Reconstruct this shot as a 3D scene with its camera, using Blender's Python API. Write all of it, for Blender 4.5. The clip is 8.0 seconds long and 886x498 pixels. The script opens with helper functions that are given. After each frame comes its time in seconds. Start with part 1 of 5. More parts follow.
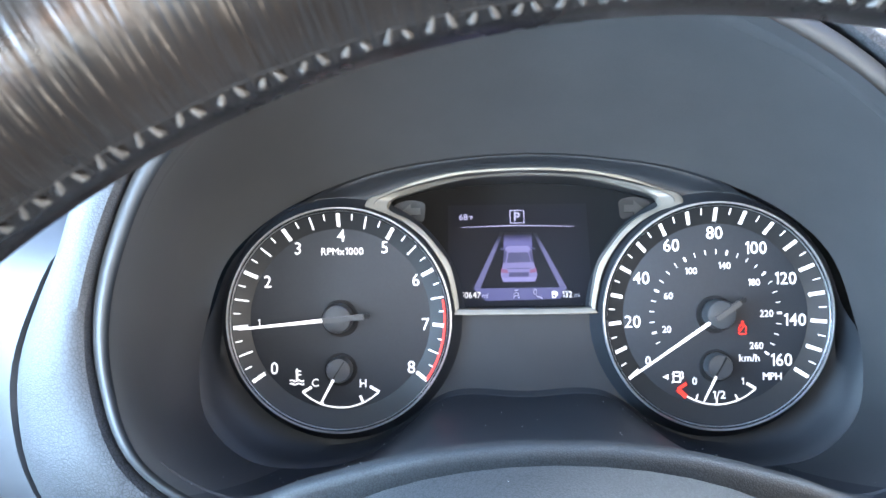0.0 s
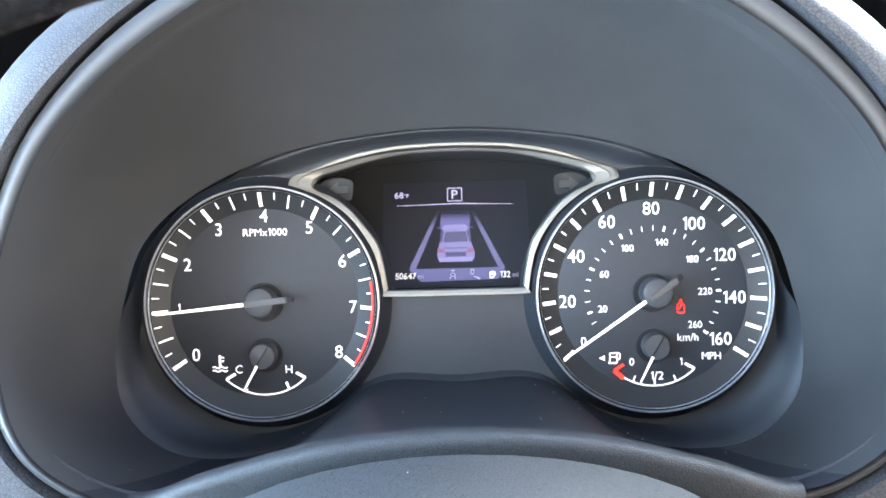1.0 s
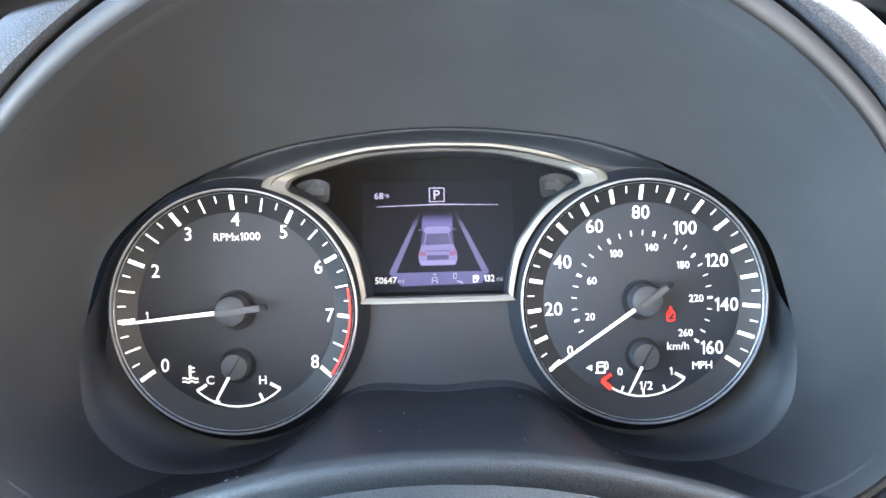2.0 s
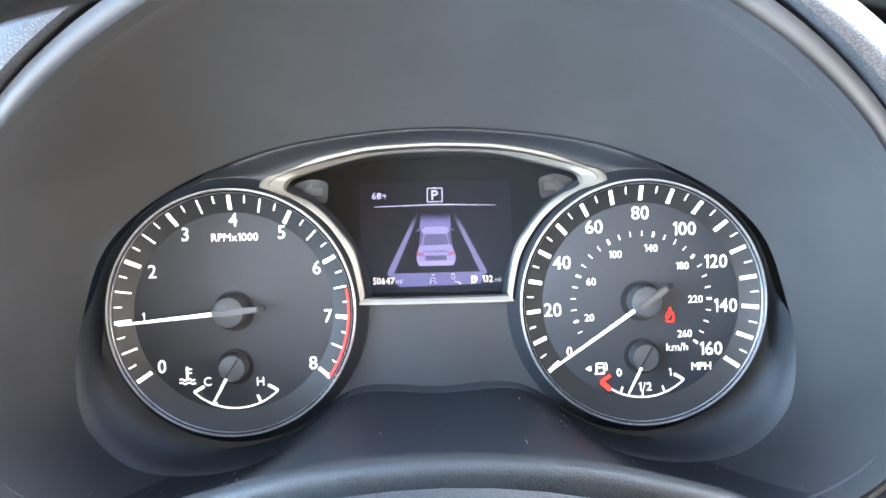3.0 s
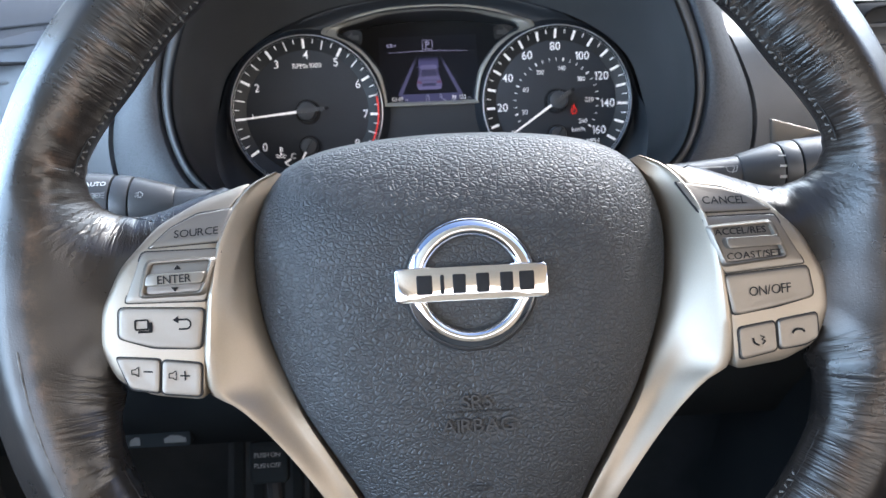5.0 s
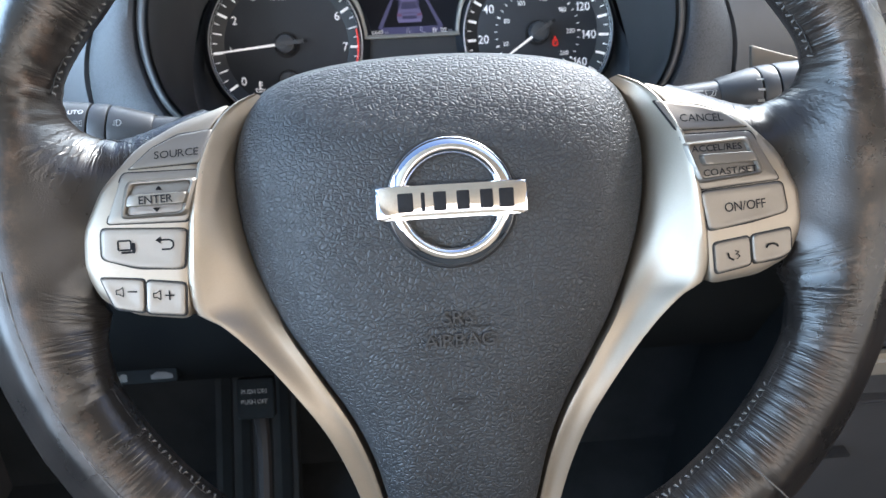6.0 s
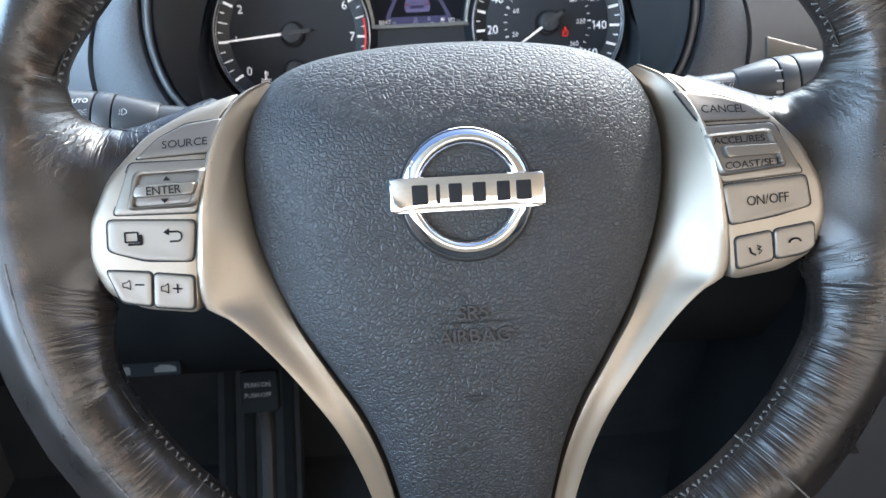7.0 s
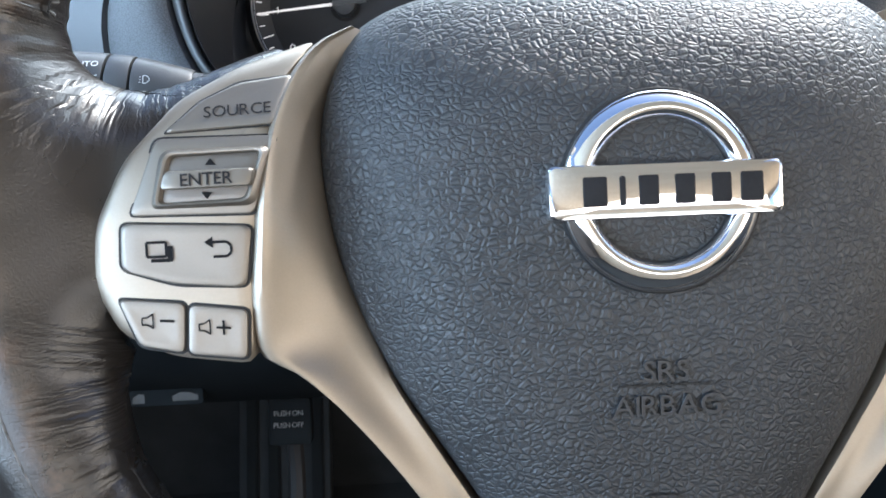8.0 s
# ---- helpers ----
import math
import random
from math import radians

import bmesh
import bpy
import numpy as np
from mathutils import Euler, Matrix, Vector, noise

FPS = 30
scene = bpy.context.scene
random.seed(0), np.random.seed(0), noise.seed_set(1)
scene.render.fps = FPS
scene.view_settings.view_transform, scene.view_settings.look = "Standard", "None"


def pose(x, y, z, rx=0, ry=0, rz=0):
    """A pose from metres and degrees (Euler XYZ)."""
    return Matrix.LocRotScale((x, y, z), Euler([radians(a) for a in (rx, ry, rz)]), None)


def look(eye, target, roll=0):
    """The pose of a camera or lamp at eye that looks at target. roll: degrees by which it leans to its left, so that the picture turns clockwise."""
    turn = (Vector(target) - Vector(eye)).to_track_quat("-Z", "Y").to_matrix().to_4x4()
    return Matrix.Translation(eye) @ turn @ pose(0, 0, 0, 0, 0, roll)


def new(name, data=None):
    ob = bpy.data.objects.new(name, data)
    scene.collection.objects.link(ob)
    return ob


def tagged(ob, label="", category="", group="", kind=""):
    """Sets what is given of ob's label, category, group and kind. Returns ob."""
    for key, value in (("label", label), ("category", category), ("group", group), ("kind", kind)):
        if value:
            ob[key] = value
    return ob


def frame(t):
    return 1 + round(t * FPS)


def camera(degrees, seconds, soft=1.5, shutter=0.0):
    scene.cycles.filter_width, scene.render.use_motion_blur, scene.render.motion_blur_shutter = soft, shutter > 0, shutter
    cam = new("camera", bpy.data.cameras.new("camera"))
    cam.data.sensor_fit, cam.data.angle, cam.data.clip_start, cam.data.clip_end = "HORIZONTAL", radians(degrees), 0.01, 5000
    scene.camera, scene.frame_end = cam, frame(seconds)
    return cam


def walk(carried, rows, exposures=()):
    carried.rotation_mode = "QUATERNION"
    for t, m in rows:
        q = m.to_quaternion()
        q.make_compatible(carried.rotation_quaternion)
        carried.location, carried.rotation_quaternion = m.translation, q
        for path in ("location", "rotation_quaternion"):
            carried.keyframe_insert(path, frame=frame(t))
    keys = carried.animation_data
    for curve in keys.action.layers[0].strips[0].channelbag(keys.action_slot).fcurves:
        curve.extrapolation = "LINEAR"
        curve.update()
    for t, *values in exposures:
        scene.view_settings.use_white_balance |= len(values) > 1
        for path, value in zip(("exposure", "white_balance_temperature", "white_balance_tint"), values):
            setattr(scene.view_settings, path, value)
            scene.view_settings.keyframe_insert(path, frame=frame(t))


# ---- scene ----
cam = camera(57.5, 8.0)
PATH = [
    (0, (-0.032, -0.064, 1.1755), (-0.09, 1.855, 0.5816), -1.3),
    (0.5, (-0.009, -0.057, 1.172), (-0.035, 1.854, 0.5571), -1.4),
    (1, (-0.001, -0.047, 1.168), (-0.026, 1.853, 0.5323), -1.7),
    (1.5, (0.003, -0.031, 1.17), (-0.008, 1.858, 0.511), -1.6),
    (3, (-0.002, -0.024, 1.172), (0.027, 1.858, 0.4998), -1.1),
    (3.5, (-0.006, -0.053, 1.172), (0.012, 1.828, 0.5162), -1.5),
    (3.7, (-0.016, -0.082, 1.181), (0.024, 1.789, 0.5164), -1.3),
    (4, (-0.019, -0.153, 1.185), (0.009, 1.718, 0.5132), -1.7),
    (4.2, (-0.023, -0.203, 1.191), (0.01, 1.658, 0.47), -2.1),
    (4.5, (-0.024, -0.264, 1.192), (0.022, 1.58, 0.417), -2.0),
    (4.7, (-0.023, -0.292, 1.19), (0.033, 1.538, 0.385), -2.0),
    (5, (-0.022, -0.306, 1.186), (0.053, 1.501, 0.333), -1.9),
    (5.2, (-0.023, -0.31, 1.183), (0.061, 1.482, 0.301), -2.0),
    (6.5, (-0.021, -0.315, 1.176), (0.092, 1.421, 0.191), -1.8),
    (7, (-0.027, -0.307, 1.173), (0.079, 1.431, 0.19), -1.7),
    (7.3, (-0.047, -0.275, 1.157), (0.046, 1.472, 0.187), -1.9),
    (7.5, (-0.057, -0.246, 1.143), (0.028, 1.5, 0.172), -1.7),
    (7.7, (-0.063, -0.23, 1.13), (0.026, 1.531, 0.186), -1.6),
    (8, (-0.065, -0.209, 1.125), (0.012, 1.541, 0.159), -1.3),
]
EXPOSURES = [(0.0, 4.15, 5900, 11), (0.5, 4.40, 6230, 12), (1.0, 4.27, 6280, 12), (1.5, 4.23, 6360, 12), (3.0, 4.58, 6380, 13), (3.3, 4.77, 6360, 11), (3.5, 5.07, 6340, 10), (3.7, 4.82, 6180, 7), (4.0, 4.25, 5860, 5), (4.3, 3.36, 5920, 8), (4.6, 2.62, 6070, 13), (5.2, 2.56, 6070, 14), (6.5, 2.73, 6070, 11), (8.0, 2.58, 6070, 11)]
walk(cam, [(t, look(eye, target, roll)) for t, eye, target, roll in PATH], EXPOSURES)
cam.data.dof.use_dof = True
cam.data.dof.focus_distance = 0.30
cam.data.dof.aperture_fstop = 34.0

# ---- light ----
SUN = Vector((0.52, 0.52, 0.68)).normalized()
world = bpy.data.worlds.new("sky")
scene.world = world
world.use_nodes = True
sky = world.node_tree.nodes.new("ShaderNodeTexSky")
sky.sky_type = "NISHITA"
sky.sun_disc = False
sky.sun_elevation = math.asin(SUN.z)
sky.sun_rotation = math.atan2(SUN.x, SUN.y)
back = world.node_tree.nodes["Background"]
back.inputs["Strength"].default_value = 0.06
world.node_tree.links.new(sky.outputs["Color"], back.inputs["Color"])
sun = new("sun", bpy.data.lights.new("sun", "SUN"))
sun.data.energy = 1.1
sun.data.angle = radians(5.0)
sun.data.color = (1.0, 0.95, 0.87)
sun.matrix_world = look(SUN * 30, (0, 0, 0))


def window_light(name, place, target, wide, high, power, colour):
    """The sky's light through one of the car's windows."""
    lamp = new(name, bpy.data.lights.new(name, "AREA"))
    lamp.data.shape, lamp.data.size, lamp.data.size_y = "RECTANGLE", wide, high
    lamp.data.energy, lamp.data.color = power, colour
    lamp.matrix_world = look(place, target)


window_light("light_side_window", (-0.61, -0.12, 1.185), (0.2, -0.12, 1.10), 1.1, 0.38, 2.7, (0.55, 0.78, 1.0))
window_light("light_far_window", (1.17, -0.35, 1.20), (0.0, 0.0, 1.05), 1.0, 0.34, 1.05, (1.0, 0.80, 0.58))
window_light("light_rear_window", (0.28, -1.02, 1.30), (0.1, 0.2, 1.05), 1.3, 0.28, 0.95, (1.0, 0.87, 0.70))

window_light("light_rear_door_window", (-0.61, -0.78, 1.20), (0.25, 0.25, 1.05), 0.7, 0.34, 0.6, (0.96, 0.97, 1.0))
window_light("light_windscreen", (0.28, 0.46, 1.42), (0.1, -0.05, 1.03), 1.3, 0.26, 2.1, (0.86, 0.98, 1.0))


# ---- materials ----
def shader(name):
    m = bpy.data.materials.new(name)
    m.use_nodes = True
    return m, m.node_tree, m.node_tree.nodes["Principled BSDF"]


def add(tree, kind, **values):
    n = tree.nodes.new(kind)
    for k, v in values.items():
        n.inputs[k.replace("_", " ")].default_value = v
    return n


def ramp(tree, a, b, p0=0.0, p1=1.0):
    n = tree.nodes.new("ShaderNodeValToRGB")
    n.color_ramp.elements[0].position, n.color_ramp.elements[1].position = p0, p1
    n.color_ramp.elements[0].color, n.color_ramp.elements[1].color = (*a, 1), (*b, 1)
    return n


def surface(name, low, high, rough=(0.4, 0.6), metal=0.0, grain=900.0, blotch=18.0, bump=0.15, depth=0.0004, cells=0.0, spec=0.5, coat=0.0):
    """A plain material with blotches, fine grain, changing gloss and relief; cells: size of a leather-like grain."""
    m, tree, bsdf = shader(name)
    ln = tree.links.new
    co = tree.nodes.new("ShaderNodeTexCoord")
    big = add(tree, "ShaderNodeTexNoise", Scale=blotch, Detail=5.0, Roughness=0.6)
    fine = add(tree, "ShaderNodeTexNoise", Scale=grain, Detail=2.0)
    ln(co.outputs["Object"], big.inputs["Vector"])
    ln(co.outputs["Object"], fine.inputs["Vector"])
    col = ramp(tree, low, high, 0.3, 0.72)
    mix = tree.nodes.new("ShaderNodeMath")
    mix.operation = "MULTIPLY_ADD"
    mix.inputs[1].default_value = 0.35
    ln(fine.outputs["Fac"], mix.inputs[0])
    ln(big.outputs["Fac"], mix.inputs[2])
    sub = tree.nodes.new("ShaderNodeMath")
    sub.operation = "SUBTRACT"
    sub.inputs[1].default_value = 0.17
    ln(mix.outputs[0], sub.inputs[0])
    ln(sub.outputs[0], col.inputs["Fac"])
    ln(col.outputs["Color"], bsdf.inputs["Base Color"])
    rg = tree.nodes.new("ShaderNodeMapRange")
    rg.inputs["To Min"].default_value, rg.inputs["To Max"].default_value = rough
    ln(big.outputs["Fac"], rg.inputs["Value"])
    ln(rg.outputs["Result"], bsdf.inputs["Roughness"])
    bsdf.inputs["Metallic"].default_value = metal
    bsdf.inputs["Specular IOR Level"].default_value = spec
    bsdf.inputs["Coat Weight"].default_value = coat
    bp = tree.nodes.new("ShaderNodeBump")
    bp.inputs["Strength"].default_value, bp.inputs["Distance"].default_value = bump, depth
    if cells:
        warp = add(tree, "ShaderNodeTexNoise", Scale=cells * 0.35, Detail=2.0)
        ln(co.outputs["Object"], warp.inputs["Vector"])
        shift = tree.nodes.new("ShaderNodeVectorMath")
        shift.operation = "MULTIPLY_ADD"
        shift.inputs[1].default_value = (1.5 / cells,) * 3
        ln(warp.outputs["Color"], shift.inputs[0])
        ln(co.outputs["Object"], shift.inputs[2])
        squash = tree.nodes.new("ShaderNodeMapping")
        squash.inputs["Scale"].default_value = (0.85, 1.15, 1.0)
        ln(shift.outputs[0], squash.inputs["Vector"])
        heights = []
        for scale, width in ((cells, 0.28), (cells * 2.3, 0.3)):
            vor = add(tree, "ShaderNodeTexVoronoi", Scale=scale)
            vor.feature = "DISTANCE_TO_EDGE"
            ln(squash.outputs["Vector"], vor.inputs["Vector"])
            edge = ramp(tree, (0, 0, 0), (1, 1, 1), 0.0, width)
            edge.color_ramp.interpolation = "EASE"
            ln(vor.outputs["Distance"], edge.inputs["Fac"])
            heights.append((vor, edge))
        vor, edge = heights[0]
        pebble = tree.nodes.new("ShaderNodeMath")
        pebble.operation = "MULTIPLY_ADD"
        pebble.inputs[1].default_value = 0.22
        ln(heights[1][1].outputs["Color"], pebble.inputs[0])
        ln(edge.outputs["Color"], pebble.inputs[2])
        ln(pebble.outputs[0], bp.inputs["Height"])
        # shade in the grain's creases, put into the base colour
        crease_shade = ramp(tree, (0.35, 0.35, 0.35), (1, 1, 1), 0.0, 0.12)
        ln(vor.outputs["Distance"], crease_shade.inputs["Fac"])
        creased = tree.nodes.new("ShaderNodeMix")
        creased.data_type, creased.blend_type = "RGBA", "MULTIPLY"
        creased.inputs["Factor"].default_value = 1.0
        ln(col.outputs["Color"], creased.inputs["A"])
        ln(crease_shade.outputs["Color"], creased.inputs["B"])
        ln(creased.outputs["Result"], bsdf.inputs["Base Color"])
    else:
        ln(fine.outputs["Fac"], bp.inputs["Height"])
    ln(bp.outputs["Normal"], bsdf.inputs["Normal"])
    return m


def glow(name, colour, strength, base=(0.8, 0.8, 0.8)):
    m, tree, bsdf = shader(name)
    bsdf.inputs["Base Color"].default_value = (*base, 1)
    bsdf.inputs["Roughness"].default_value = 0.5
    bsdf.inputs["Emission Color"].default_value = (*colour, 1)
    bsdf.inputs["Emission Strength"].default_value = strength
    return m


def wrinkled_leather(name):
    """Worn dark leather: pores, creases across the rim (by its UV), shiny rubbed spots and brown edges."""
    m, tree, bsdf = shader(name)
    ln = tree.links.new
    co = tree.nodes.new("ShaderNodeTexCoord")
    uv = tree.nodes.new("ShaderNodeUVMap")
    big = add(tree, "ShaderNodeTexNoise", Scale=22.0, Detail=6.0, Roughness=0.62)
    ln(co.outputs["Object"], big.inputs["Vector"])
    col = ramp(tree, (0.008, 0.0074, 0.0074), (0.023, 0.0192, 0.0172), 0.35, 0.72)
    ln(big.outputs["Fac"], col.inputs["Fac"])
    split = tree.nodes.new("ShaderNodeSeparateXYZ")
    ln(uv.outputs["UV"], split.inputs[0])
    # rust-brown scuffing along the ridge
    rub = tree.nodes.new("ShaderNodeValToRGB")
    rub.color_ramp.elements[0].position, rub.color_ramp.elements[1].position = 0.46, 0.58
    rub.color_ramp.elements[0].color = (0, 0, 0, 1)
    rub.color_ramp.elements[1].color = (0, 0, 0, 1)
    rub.color_ramp.elements.new(0.52).color = (1, 1, 1, 1)
    flat = tree.nodes.new("ShaderNodeVectorMath")
    flat.operation = "MULTIPLY"
    flat.inputs[1].default_value = (1.0, 1.0, 0.0)
    ln(co.outputs["Object"], flat.inputs[0])
    away = tree.nodes.new("ShaderNodeVectorMath")
    away.operation = "LENGTH"
    ln(flat.outputs[0], away.inputs[0])
    scale = tree.nodes.new("ShaderNodeMath")
    scale.operation = "MULTIPLY_ADD"
    scale.inputs[1].default_value, scale.inputs[2].default_value = 11.0, 0.52 - 11.0 * 0.1700
    ln(away.outputs["Value"], scale.inputs[0])
    ln(scale.outputs[0], rub.inputs["Fac"])
    scuff = add(tree, "ShaderNodeTexNoise", Scale=140.0, Detail=5.0, Roughness=0.7)
    ln(co.outputs["Object"], scuff.inputs["Vector"])
    spots = ramp(tree, (0, 0, 0), (1, 1, 1), 0.42, 0.66)
    ln(scuff.outputs["Fac"], spots.inputs["Fac"])
    wear = tree.nodes.new("ShaderNodeMath")
    wear.operation = "MULTIPLY"
    ln(rub.outputs["Color"], wear.inputs[0])
    ln(spots.outputs["Color"], wear.inputs[1])
    blend = tree.nodes.new("ShaderNodeMix")
    blend.data_type = "RGBA"
    ln(wear.outputs[0], blend.inputs["Factor"])
    ln(col.outputs["Color"], blend.inputs["A"])
    blend.inputs["B"].default_value = (0.065, 0.040, 0.028, 1)
    ln(blend.outputs["Result"], bsdf.inputs["Base Color"])
    inner = tree.nodes.new("ShaderNodeMapRange")
    inner.interpolation_type = "SMOOTHSTEP"
    inner.inputs["From Min"].default_value, inner.inputs["From Max"].default_value = 0.026, 0.007
    inner.inputs["To Min"].default_value, inner.inputs["To Max"].default_value = 0.02, 0.48
    ln(split.outputs["Y"], inner.inputs["Value"])
    stretch = tree.nodes.new("ShaderNodeMapping")
    stretch.inputs["Scale"].default_value = (800.0, 48.0, 1.0)
    ln(uv.outputs["UV"], stretch.inputs["Vector"])
    crease = add(tree, "ShaderNodeTexNoise", Scale=1.0, Detail=1.6, Roughness=0.5, Distortion=0.35)
    crease.noise_dimensions = "2D"
    ln(stretch.outputs["Vector"], crease.inputs["Vector"])
    sharp = ramp(tree, (0, 0, 0), (1, 1, 1), 0.36, 0.62)
    ln(crease.outputs["Fac"], sharp.inputs["Fac"])
    where = add(tree, "ShaderNodeTexNoise", Scale=16.0, Detail=2.0)
    ln(co.outputs["Object"], where.inputs["Vector"])
    patch = ramp(tree, (0.15, 0.15, 0.15), (1, 1, 1), 0.35, 0.6)
    ln(where.outputs["Fac"], patch.inputs["Fac"])
    pores = add(tree, "ShaderNodeTexVoronoi", Scale=820.0)
    pores.feature = "DISTANCE_TO_EDGE"
    bent = add(tree, "ShaderNodeTexNoise", Scale=300.0, Detail=2.0)
    ln(co.outputs["Object"], bent.inputs["Vector"])
    sway = tree.nodes.new("ShaderNodeVectorMath")
    sway.operation = "MULTIPLY_ADD"
    sway.inputs[1].default_value = (0.0024, 0.0024, 0.0024)
    ln(bent.outputs["Color"], sway.inputs[0])
    ln(co.outputs["Object"], sway.inputs[2])
    ln(sway.outputs[0], pores.inputs["Vector"])
    lines = ramp(tree, (0, 0, 0), (1, 1, 1), 0.0, 0.4)
    ln(pores.outputs["Distance"], lines.inputs["Fac"])
    b1 = tree.nodes.new("ShaderNodeBump")
    b1.inputs["Strength"].default_value, b1.inputs["Distance"].default_value = 0.22, 0.00012
    ln(lines.outputs["Color"], b1.inputs["Height"])
    b2 = tree.nodes.new("ShaderNodeBump")
    b2.inputs["Distance"].default_value = 0.0006
    both = tree.nodes.new("ShaderNodeMath")
    both.operation = "MULTIPLY"
    ln(patch.outputs["Color"], both.inputs[0])
    ln(inner.outputs["Result"], both.inputs[1])
    ln(both.outputs[0], b2.inputs["Strength"])
    ln(sharp.outputs["Color"], b2.inputs["Height"])
    ln(b1.outputs["Normal"], b2.inputs["Normal"])
    ln(b2.outputs["Normal"], bsdf.inputs["Normal"])
    rg = tree.nodes.new("ShaderNodeMapRange")
    rg.inputs["To Min"].default_value, rg.inputs["To Max"].default_value = 0.22, 0.34
    ln(big.outputs["Fac"], rg.inputs["Value"])
    ln(rg.outputs["Result"], bsdf.inputs["Roughness"])
    bsdf.inputs["Specular IOR Level"].default_value = 0.5
    return m


LEATHER = wrinkled_leather("worn_leather")
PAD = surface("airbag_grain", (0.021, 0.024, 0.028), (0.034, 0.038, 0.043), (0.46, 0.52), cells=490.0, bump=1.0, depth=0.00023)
EMBOSS = surface("smooth_emboss", (0.017, 0.019, 0.022), (0.022, 0.024, 0.027), (0.42, 0.5), grain=1500, bump=0.05, spec=0.45)
DUST = surface("dust", (0.4, 0.4, 0.4), (0.6, 0.6, 0.58), (0.8, 0.9))
SILVER = surface("satin_silver", (0.285, 0.247, 0.20), (0.33, 0.287, 0.237), (0.42, 0.50), metal=0.80, grain=1500, bump=0.03)
BUTTON = surface("silver_button", (0.198, 0.178, 0.154), (0.238, 0.215, 0.187), (0.42, 0.5), metal=0.85, grain=2600, bump=0.06)
# button silver made darker: the wells' shade put into the colour
RECESS = surface("silver_recess", (0.17, 0.155, 0.14), (0.21, 0.195, 0.18), (0.42, 0.5), metal=0.8, grain=2600, bump=0.06)
CHROME = surface("chrome", (0.78, 0.78, 0.79), (0.84, 0.84, 0.85), (0.04, 0.08), metal=1.0, grain=300, bump=0.01)
BEZEL = surface("bezel_satin", (0.72, 0.72, 0.73), (0.8, 0.8, 0.81), (0.28, 0.36), metal=0.85, grain=300, bump=0.01)
VENT = surface("vent_black", (0.012, 0.012, 0.013), (0.02, 0.02, 0.021), (0.85, 0.95), grain=1200, bump=0.2, spec=0.06)
INK = surface("dark_print", (0.010, 0.010, 0.012), (0.018, 0.018, 0.02), (0.6, 0.7), spec=0.2)
GAP = surface("dark_gap", (0.006, 0.006, 0.007), (0.01, 0.01, 0.011), (0.6, 0.8))
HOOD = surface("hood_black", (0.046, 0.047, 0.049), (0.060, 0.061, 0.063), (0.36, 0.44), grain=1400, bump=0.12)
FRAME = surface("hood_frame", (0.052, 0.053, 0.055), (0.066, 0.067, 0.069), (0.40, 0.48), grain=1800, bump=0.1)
# hood floor: recess shade put into a darker colour; bezel skirts wear it too
FLOOR = surface("hood_floor_shade", (0.019, 0.022, 0.027), (0.026, 0.029, 0.035), (0.42, 0.52), grain=1400, bump=0.1, spec=0.35)
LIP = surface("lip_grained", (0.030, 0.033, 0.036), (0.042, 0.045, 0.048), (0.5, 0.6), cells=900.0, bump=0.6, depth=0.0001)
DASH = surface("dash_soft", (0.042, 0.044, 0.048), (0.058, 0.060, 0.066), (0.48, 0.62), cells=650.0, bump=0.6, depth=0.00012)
PLAIN = surface("dash_plain", (0.05, 0.052, 0.057), (0.066, 0.068, 0.074), (0.45, 0.58), grain=1500, bump=0.15)
FACE = surface("cluster_panel", (0.020, 0.023, 0.028), (0.028, 0.031, 0.036), (0.45, 0.6), grain=2200, bump=0.08)
DIAL = surface("dial_disc", (0.022, 0.025, 0.030), (0.030, 0.033, 0.039), (0.5, 0.65), grain=900, bump=0.05)
TRACK = surface("dial_track", (0.008, 0.009, 0.010), (0.013, 0.014, 0.015), (0.35, 0.5), grain=900, bump=0.05)
VISOR = surface("visor_silver", (0.285, 0.266, 0.228), (0.34, 0.32, 0.28), (0.40, 0.50), metal=0.45, grain=1500, bump=0.04)
STALK = surface("stalk_plastic", (0.045, 0.047, 0.05), (0.06, 0.062, 0.066), (0.38, 0.48), grain=1500, bump=0.12)
PALE = surface("pale_print", (0.55, 0.55, 0.54), (0.65, 0.65, 0.63), (0.5, 0.6))
THREAD = surface("grey_thread", (0.035, 0.034, 0.033), (0.13, 0.125, 0.12), (0.6, 0.8), grain=2500, bump=0.4)
# near-black: footwell shade put into the base colour
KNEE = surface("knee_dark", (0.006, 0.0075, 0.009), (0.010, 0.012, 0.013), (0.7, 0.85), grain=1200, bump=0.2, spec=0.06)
WORN = surface("worn_edge", (0.014, 0.013, 0.012), (0.16, 0.15, 0.14), (0.5, 0.7), grain=700, blotch=260.0, bump=0.3)
CARPET = surface("footwell_dark", (0.014, 0.017, 0.019), (0.024, 0.027, 0.030), (0.8, 0.95), grain=700, bump=0.5, spec=0.12)
REAR_BOUNCE = surface("rear_bounce", (0.36, 0.28, 0.20), (0.46, 0.36, 0.26), (0.8, 0.95), grain=500, bump=0.3)
NICHE = surface("arrow_shelf", (0.020, 0.022, 0.025), (0.028, 0.030, 0.034), (0.4, 0.5), grain=1500, bump=0.05)
NEEDLE_GREY = surface("pointer_grey", (0.045, 0.046, 0.049), (0.065, 0.066, 0.07), (0.35, 0.45), grain=1500, bump=0.05)
ARROW = surface("unlit_arrow", (0.075, 0.075, 0.073), (0.10, 0.10, 0.097), (0.5, 0.6))
DIM = surface("faded_print", (0.09, 0.09, 0.088), (0.15, 0.15, 0.145), (0.5, 0.6))
